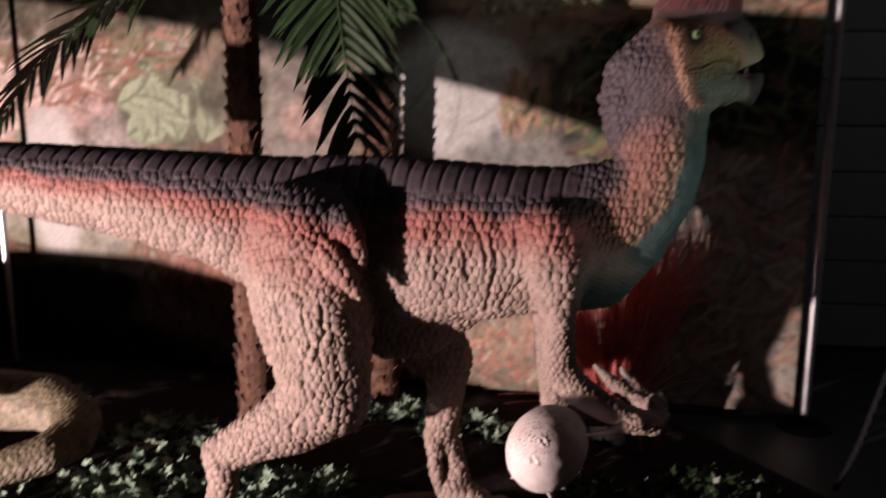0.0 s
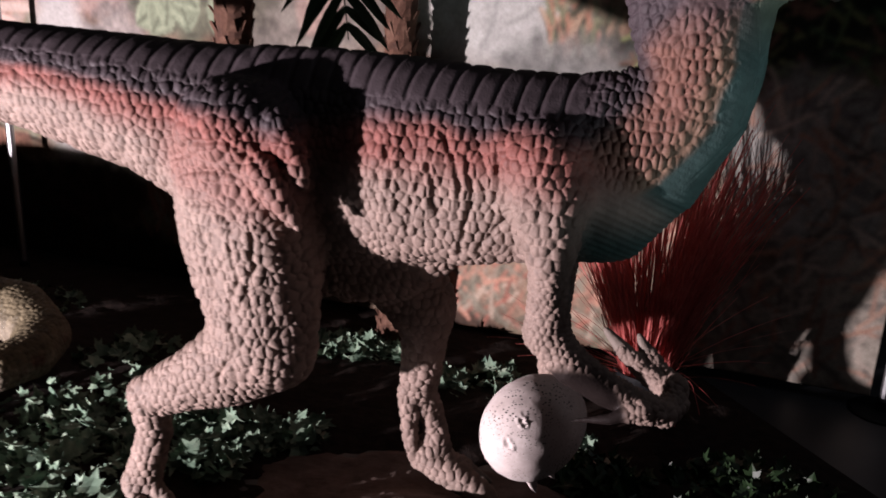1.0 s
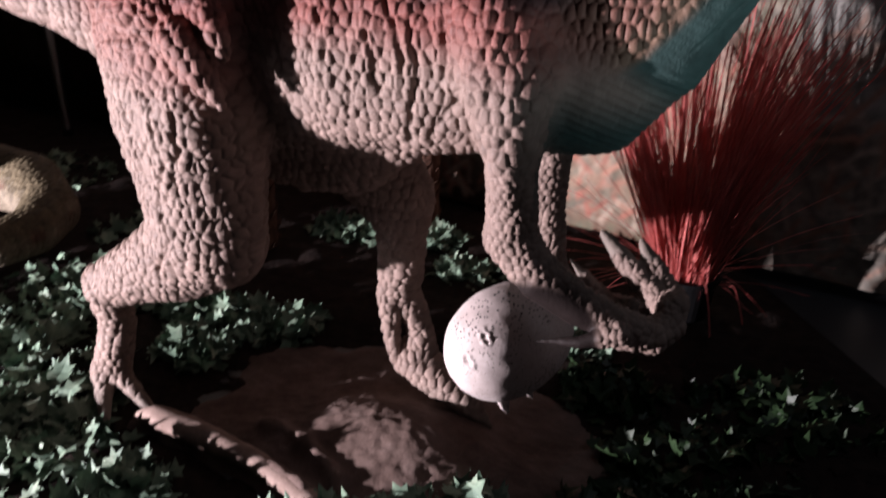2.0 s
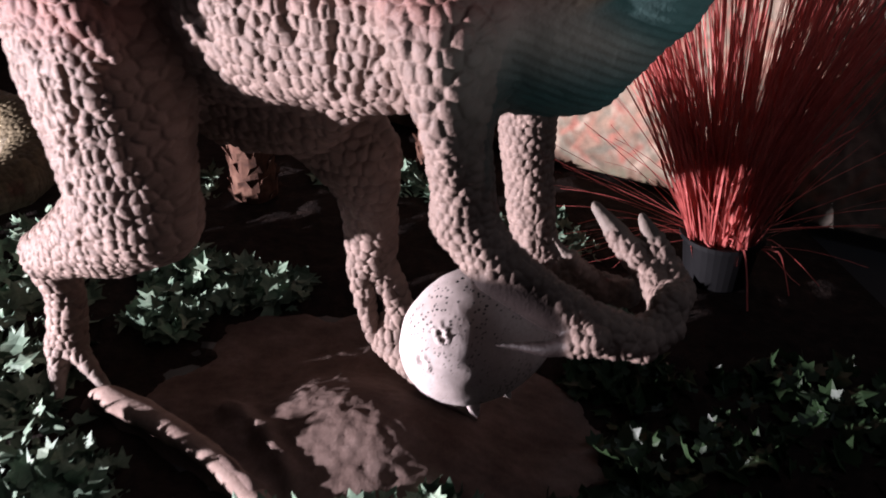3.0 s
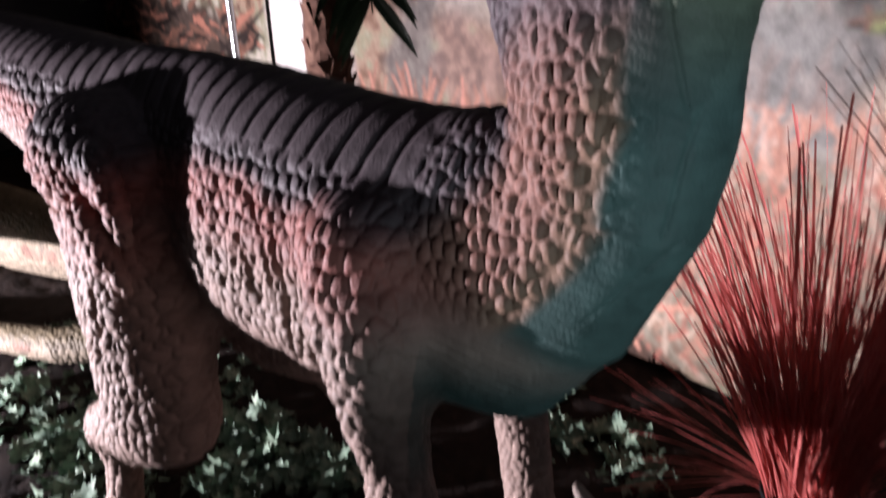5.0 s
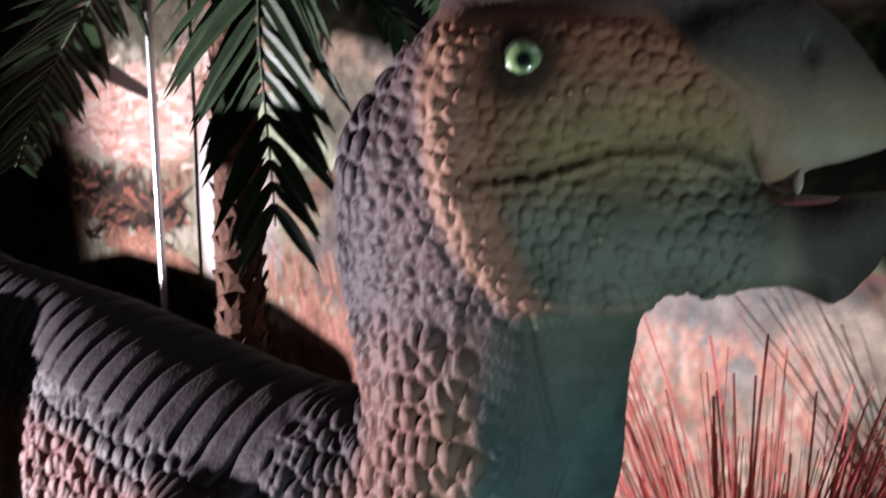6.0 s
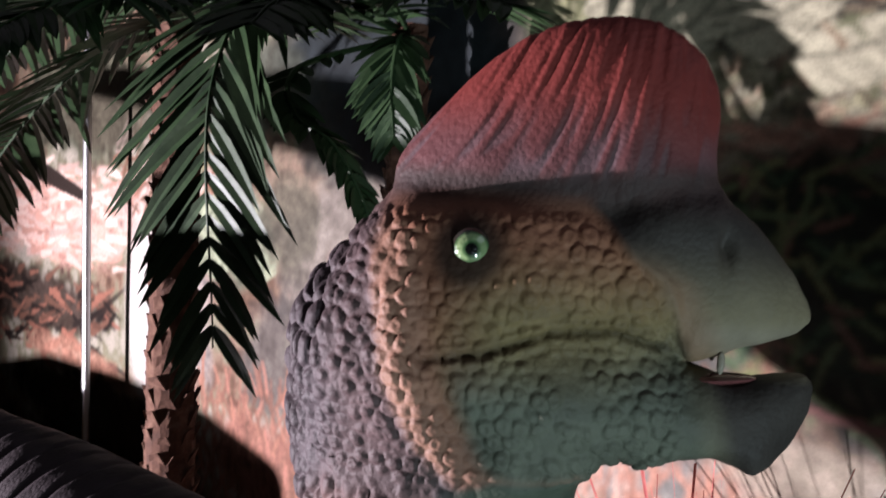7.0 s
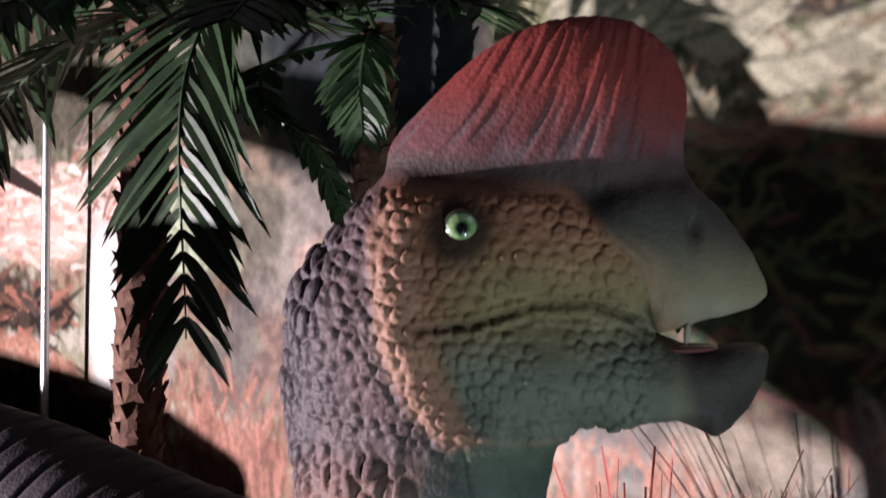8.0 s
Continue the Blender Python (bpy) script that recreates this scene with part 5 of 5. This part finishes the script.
# ---- palms ----
def frond(parent, ctrl, length, leaflets, seed, width=0.026):
    rng = random.Random(seed)
    pts = curve_points(ctrl, 40)
    bm = bmesh.new()
    sweep(bm, pts, [0.009 - 0.007 * i / 39 for i in range(40)], 6)
    for i in range(leaflets):
        u = 0.14 + 0.86 * i / (leaflets - 1)
        k = min(38, int(u * 39))
        p = Vector(pts[k])
        t = (Vector(pts[k + 1]) - p).normalized()
        side = t.cross(Vector((0, 0, 1)))
        if side.length < 0.25:
            side = t.cross(Vector((0.3, -1, 0)))
        side.normalize()
        up = side.cross(t)
        for s in (-1, 1):
            reach = length * (0.45 + 0.75 * math.sin(math.pi * min(1, u * 0.85 + 0.12))) * rng.uniform(0.86, 1.1)
            way = (t * rng.uniform(0.75, 1.05) + side * s * rng.uniform(0.75, 0.95) + up * rng.uniform(-0.1, 0.22)).normalized()
            droop = rng.uniform(0.10, 0.32) * reach
            across = way.cross(up).normalized()
            prev = None
            for j in range(6):
                f = j / 5
                w = width * (0.45 + 1.1 * f) * (1 - f) ** 0.75 if j else width * 0.3
                c = p + way * reach * f - Vector((0, 0, droop * f * f))
                a, m, b = (bm.verts.new(c - across * w), bm.verts.new(c + up * w * -0.35), bm.verts.new(c + across * w)) if j < 5 else (bm.verts.new(c),) * 3
                if prev:
                    if j < 5:
                        bm.faces.new((prev[0], prev[1], m, a))
                        bm.faces.new((prev[1], prev[2], b, m))
                    else:
                        bm.faces.new((prev[0], prev[1], a))
                        bm.faces.new((prev[1], prev[2], a))
                prev = (a, m, b)
    return part("frond", bm, FROND, parent)


def build_palm(x, y, top, radius, fronds, seed, label, lean=0.0):
    rng = random.Random(seed)
    palm = thing("palm", label, "palm", "palms", at=(0, 0, 0))
    bm = bmesh.new()
    pts = [(x + lean * (z / top) ** 2 + 0.006 * math.sin(5 * z), y, z) for z in (GROUND + (top - GROUND) * i / 24 for i in range(25))]
    sweep(bm, pts, [radius * (1.12 - 0.22 * i / 24) * (1 + 0.05 * math.sin(i * 2.1)) for i in range(25)], 18)
    rows = int((top - GROUND) / 0.055)
    for r in range(rows):
        z = GROUND + 0.02 + r * 0.055
        for q in range(7):
            a = 2 * math.pi * (q + 0.5 * (r % 2)) / 7 + rng.uniform(-0.15, 0.15)
            rad = radius * (1.10 - 0.22 * (z - GROUND) / (top - GROUND))
            c = Vector((x + lean * (z / top) ** 2 + rad * math.cos(a), y + rad * math.sin(a), z))
            outw, tang = Vector((math.cos(a), math.sin(a), 0)), Vector((-math.sin(a), math.cos(a), 0))
            w, h, o = rng.uniform(0.018, 0.028), rng.uniform(0.035, 0.06), rng.uniform(0.006, 0.02)
            base = [bm.verts.new(c - tang * w - outw * 0.006), bm.verts.new(c + tang * w - outw * 0.006), bm.verts.new(c + tang * w * 0.55 + outw * o + Vector((0, 0, h))), bm.verts.new(c - tang * w * 0.55 + outw * o + Vector((0, 0, h * 0.85)))]
            back = [bm.verts.new(v.co - outw * 0.012 - Vector((0, 0, 0.006))) for v in base]
            bm.faces.new(base)
            bm.faces.new(back[::-1])
            for k in range(4):
                bm.faces.new((base[k], back[k], back[(k + 1) % 4], base[(k + 1) % 4]))
    part("trunk", bm, BARK, palm, "rough brown trunk with old leaf stubs")
    for i, (ctrl, length, count) in enumerate(fronds):
        frond(palm, ctrl, length, count, seed * 50 + i)
    return palm


P1, P2 = (-0.66, 3.66, 2.08), (-0.18, 4.10, 2.05)
build_palm(P1[0], P1[1], 2.1, 0.068, [
    ([P1, (-0.88, 3.52, 1.92), (-1.15, 3.50, 1.76), (-1.42, 3.50, 1.55), (-1.66, 3.48, 1.25)], 0.24, 34),
    ([P1, (-0.75, 3.40, 2.18), (-0.95, 3.12, 2.08), (-1.15, 2.92, 1.90)], 0.22, 24),
    ([P1, (-0.55, 3.45, 2.20), (-0.45, 3.20, 2.15), (-0.40, 2.98, 1.98)], 0.22, 24),
    ([P1, (-0.50, 3.45, 2.14), (-0.30, 3.25, 2.08), (-0.10, 3.10, 1.96)], 0.22, 30),
    ([P1, (-0.80, 3.85, 2.25), (-1.0, 4.0, 2.30), (-1.25, 4.1, 2.20)], 0.20, 22),
    ([P1, (-0.55, 3.8, 2.30), (-0.40, 3.95, 2.42), (-0.25, 4.08, 2.40)], 0.20, 22),
    ([P1, (-0.80, 3.58, 2.10), (-1.05, 3.52, 2.06), (-1.35, 3.50, 1.92)], 0.22, 34),
    ([P1, (-0.62, 3.40, 2.06), (-0.52, 3.18, 1.98), (-0.44, 3.0, 1.88)], 0.20, 30),
    ([P1, (-0.45, 3.58, 2.07), (-0.20, 3.54, 2.04), (0.05, 3.50, 1.97)], 0.20, 36),
], 3, "potted-type palm with a rough brown trunk and dark green fronds")
build_palm(P2[0], P2[1], 2.08, 0.062, [
    ([P2, (-0.22, 3.66, 2.14), (-0.21, 3.41, 1.84), (-0.13, 3.36, 1.25)], 0.30, 44),
    ([P2, (-0.14, 3.62, 1.90), (-0.04, 3.50, 1.775), (0.08, 3.50, 1.71), (0.165, 3.50, 1.60), (0.215, 3.50, 1.50)], 0.085, 26),
    ([P2, (-0.35, 3.50, 2.16), (-0.60, 3.32, 2.08), (-0.85, 3.18, 1.92)], 0.22, 26),
    ([P2, (0.12, 3.50, 2.18), (0.32, 3.30, 2.12), (0.50, 3.15, 1.98)], 0.22, 26),
    ([P2, (-0.12, 3.97, 2.02), (-0.10, 3.92, 1.90), (-0.07, 3.90, 1.74)], 0.13, 26),
    ([P2, (-0.25, 3.9, 2.28), (-0.35, 4.05, 2.38), (-0.45, 4.15, 2.36)], 0.20, 22),
    ([P2, (0.05, 3.72, 2.08), (0.25, 3.62, 2.05), (0.48, 3.55, 1.98)], 0.20, 36),
    ([P2, (-0.10, 3.62, 2.06), (0.0, 3.40, 2.0), (0.10, 3.24, 1.92)], 0.18, 32),
    ([P2, (-0.40, 3.78, 2.07), (-0.62, 3.60, 2.04), (-0.85, 3.48, 1.93)], 0.20, 34),
], 4, "palm with hanging dark green feather fronds")


# ---- red grass in its pot ----
def build_red_grass(x, y):
    plant = thing("red_grass_plant", "tall tuft of red dyed grass in a black pot", "potted plant", at=(0, 0, 0))
    bm = bmesh.new()
    lathe(bm, [(0.0, 0.012), (0.075, 0.012), (0.085, 0.0), (0.105, 0.17), (0.115, 0.172), (0.115, 0.185), (0.104, 0.185), (0.100, 0.16), (0.0, 0.155)], (x, y, GROUND), 36)
    part("pot", bm, BLACK, plant, "round black plastic pot", smooth=False)
    rng = random.Random(21)
    bm = bmesh.new()

    def strip(pts, w, tang, taper=0.6):
        prev = None
        for j, p in enumerate(pts):
            ww = w * (1 - taper * j / (len(pts) - 1))
            cur = (bm.verts.new(p - tang * ww), bm.verts.new(p + tang * ww))
            if prev:
                bm.faces.new((prev[0], prev[1], cur[1], cur[0]))
            prev = cur

    # bundles that lean apart, each of nearly parallel strips
    for b in range(32):
        way = rng.uniform(0, 2 * math.pi)
        lean = rng.uniform(0.03, 0.42)
        tall = rng.uniform(0.66, 1.04)
        at = 0.07 * math.sqrt(rng.random())
        foot = Vector((x + at * math.cos(way), y + at * math.sin(way), GROUND + 0.13))
        for i in range(rng.randrange(20, 36)):
            a = way + rng.gauss(0, 0.25)
            out = Vector((math.cos(a), math.sin(a), 0))
            ln = max(0, lean + rng.gauss(0, 0.06))
            hgt = tall * rng.uniform(0.55, 1.05)
            base = foot + Vector((rng.uniform(-0.028, 0.028), rng.uniform(-0.028, 0.028), 0))
            arc = rng.uniform(0.1, 0.6)
            kink = Vector((rng.gauss(0, 0.012), rng.gauss(0, 0.012), 0))
            pts = [base + out * hgt * ln * ((1 - arc) * f + arc * f * f) + Vector((0, 0, hgt * (f - 0.06 * f * f))) + kink * math.sin(3 * f) for f in (j / 6 for j in range(7))]
            c = rng.uniform(0, math.pi)
            strip(pts, rng.uniform(0.0015, 0.0032) if rng.random() < 0.72 else rng.uniform(0.0035, 0.006), Vector((math.cos(c), math.sin(c), 0)), 0.5)
    # short broken curls round the foot
    for i in range(260):
        a, c = rng.uniform(0, 2 * math.pi), rng.uniform(0, math.pi)
        out = Vector((math.cos(a), math.sin(a), 0))
        base = Vector((x, y, GROUND + 0.15)) + out * rng.uniform(0.01, 0.085)
        hgt, ln = rng.uniform(0.08, 0.42), rng.uniform(-0.3, 0.35)
        pts = [base + out * hgt * ln * f + Vector((0.02 * math.sin(4 * f + i), 0.02 * math.cos(5 * f + i), hgt * (f - 0.25 * f * f))) for f in (j / 5 for j in range(6))]
        strip(pts, rng.uniform(0.003, 0.0065), Vector((math.cos(c), math.sin(c), 0)), 0.2)
    # bent strips that hang over the rim down to the mulch
    for i, (ex, ey) in enumerate([(0.46, 3.64), (0.60, 3.66), (0.36, 3.75), (0.42, 3.70), (0.50, 3.82), (0.98, 3.60), (1.07, 3.72), (1.14, 3.80), (0.40, 3.60)]):
        end = Vector((ex, ey, GROUND + 0.05))
        way = (end - Vector((x, y, end.z))).normalized()
        base = Vector((x, y, GROUND + 0.15)) + way * 0.07
        crown = base + way * rng.uniform(0.03, 0.08) + Vector((0, 0, rng.uniform(0.01, 0.05)))
        pts = curve_points([base, crown, crown.lerp(end, 0.5) + Vector((0, 0, rng.uniform(0, 0.03))), end], 9)
        strip([Vector(p) for p in pts], rng.uniform(0.002, 0.0045), Vector((-way.y, way.x, 0.3)).normalized(), 0.15)
    # loose strips that stick out low on all sides
    for i in range(56):
        a = rng.uniform(0, 2 * math.pi) if i % 3 else rng.gauss(3.3, 0.45)
        a = -a if -2.5 < (a + math.pi) % (2 * math.pi) - math.pi < -0.35 else a
        out = Vector((math.cos(a), math.sin(a), 0))
        base = Vector((x, y, GROUND + 0.17)) + out * rng.uniform(0.02, 0.09)
        reach, rise, sag = rng.uniform(0.16, 0.52), rng.uniform(0.0, 0.42), rng.uniform(0.0, 0.16)
        pts = [base + out * reach * f + Vector((0.012 * math.sin(3 * f + i), 0.012 * math.cos(2 * f + i), max(rise * f - sag * f * f, -0.05 * f))) for f in (j / 6 for j in range(7))]
        strip(pts, rng.uniform(0.0012, 0.0026), Vector((-out.y, out.x, rng.uniform(-0.6, 0.6))).normalized(), 0.4)
    tagged(part("grass_tuft", bm, RED, plant, "thin red dyed grass blades"), kind="stuff")


build_red_grass(0.87, 3.76)


# ---- tail of a second figure, and the rope beside the bed ----
def build_second_figure():
    field = Field((-3.8, 2.4, -0.15), (-1.1, 3.75, 0.55), 0.009)
    # first four stations: an unseen raised body, added to shade the backdrop
    field.tube([(-1.92, 2.83, 0.33, 0.08, 0.10), (-2.2, 2.80, 0.345, 0.11, 0.125), (-2.6, 2.78, 0.33, 0.13, 0.15), (-3.1, 2.80, 0.28, 0.15, 0.16), (-3.45, 3.0, 0.16, 0.19, 0.20), (-3.4, 3.25, 0.12, 0.19, 0.20), (-3.05, 3.34, 0.11, 0.19, 0.19), (-2.65, 3.38, 0.12, 0.18, 0.18), (-2.2, 3.44, 0.14, 0.15, 0.15), (-1.85, 3.48, 0.17, 0.125, 0.125), (-1.55, 3.45, 0.18, 0.11, 0.11), (-1.38, 3.36, 0.14, 0.094, 0.094), (-1.32, 3.22, 0.13, 0.080, 0.080),
                (-1.34, 3.08, 0.13, 0.068, 0.068), (-1.47, 2.98, 0.11, 0.058, 0.058), (-1.83, 2.90, 0.055, 0.05, 0.05), (-2.2, 2.84, 0.0, 0.04, 0.04), (-2.5, 2.80, -0.02, 0.03, 0.03)], 0.02, side=(0, 0, 1))
    v, f = finer(*field.skin())
    v = v + np.array((0.085, -0.03, 0.0))
    n = normals_of(v, f)
    d1, d2, who = cells_at(v / 0.021, 4)
    up = n[:, 2]
    w1 = wobble(v, 11, 7)
    cream, brown, rust = np.array((0.44, 0.37, 0.27)), np.array((0.22, 0.18, 0.11)), np.array((0.30, 0.12, 0.085))
    t = step(-0.1, 0.8, up + 0.3 * w1)[:, None]
    col = cream * (1 - t) + brown * 1.25 * t
    band = (step(0.15, 0.5, wobble(v, 16, 9)) * step(0.5, 0.0, np.abs(up - 0.1)))[:, None]
    col = col * (1 - 0.7 * band) + rust * 0.7 * band
    col = col * (0.21 + 0.17 * who)[:, None]
    v = v + n * (0.006 * np.sqrt(np.clip(d2 - d1, 0, 0.5) / 0.5))[:, None]
    tagged(painted_object("second_statue", v, f, col, SKIN), "yellowish scaly dinosaur statue with its tail curled on the mulch", "statue")


def build_rope():
    bm = bmesh.new()
    pts = curve_points([(2.05, 3.42, 0.95), (1.86, 3.42, 0.55), (1.74, 3.40, 0.16), (1.66, 3.38, -0.02)], 90)
    for s in (0, 1, 2):
        tw = []
        for i, p in enumerate(pts):
            a = i * 0.55 + s * 2.094
            tw.append((p[0] + 0.006 * math.cos(a), p[1] + 0.006 * math.sin(a), p[2]))
        sweep(bm, tw, [0.0055] * len(tw), 7)
    return tagged(link_mesh("barrier_rope", bm, BLACK, smooth=True), "thin dark twisted barrier rope hanging in the shade", "rope")


def build_strap_plant(x, y):
    """A low plant of pale strap leaves that arch out from one foot."""
    plant = thing("strap_leaf_plant", "low blue-green strap-leaved plant on dark mulch", "plant", at=(0, 0, 0))
    rng = random.Random(31)
    for i in range(26):
        a = rng.uniform(0, 2 * math.pi)
        out, side = Vector((math.cos(a), math.sin(a), 0)), Vector((-math.sin(a), math.cos(a), 0))
        reach, rise, w = rng.uniform(0.12, 0.38), rng.uniform(0.25, 0.55), rng.uniform(0.010, 0.018)
        bm = bmesh.new()
        prev = None
        for j in range(8):
            f = j / 7
            p = Vector((x, y, GROUND + 0.01)) + out * (0.02 + reach * f ** 1.3) + Vector((0, 0, rise * (1.5 * f - 0.85 * f * f)))
            ww = w * (0.6 + 1.2 * f) * (1 - f) ** 0.6 + 0.001
            cur = (bm.verts.new(p - side * ww), bm.verts.new(p - Vector((0, 0, ww * 0.4))), bm.verts.new(p + side * ww))
            if prev:
                bm.faces.new((prev[0], prev[1], cur[1], cur[0]))
                bm.faces.new((prev[1], prev[2], cur[2], cur[1]))
            prev = cur
        part("leaf", bm, STRAP, plant)


build_second_figure()
build_strap_plant(-3.15, 3.92)
build_rope()
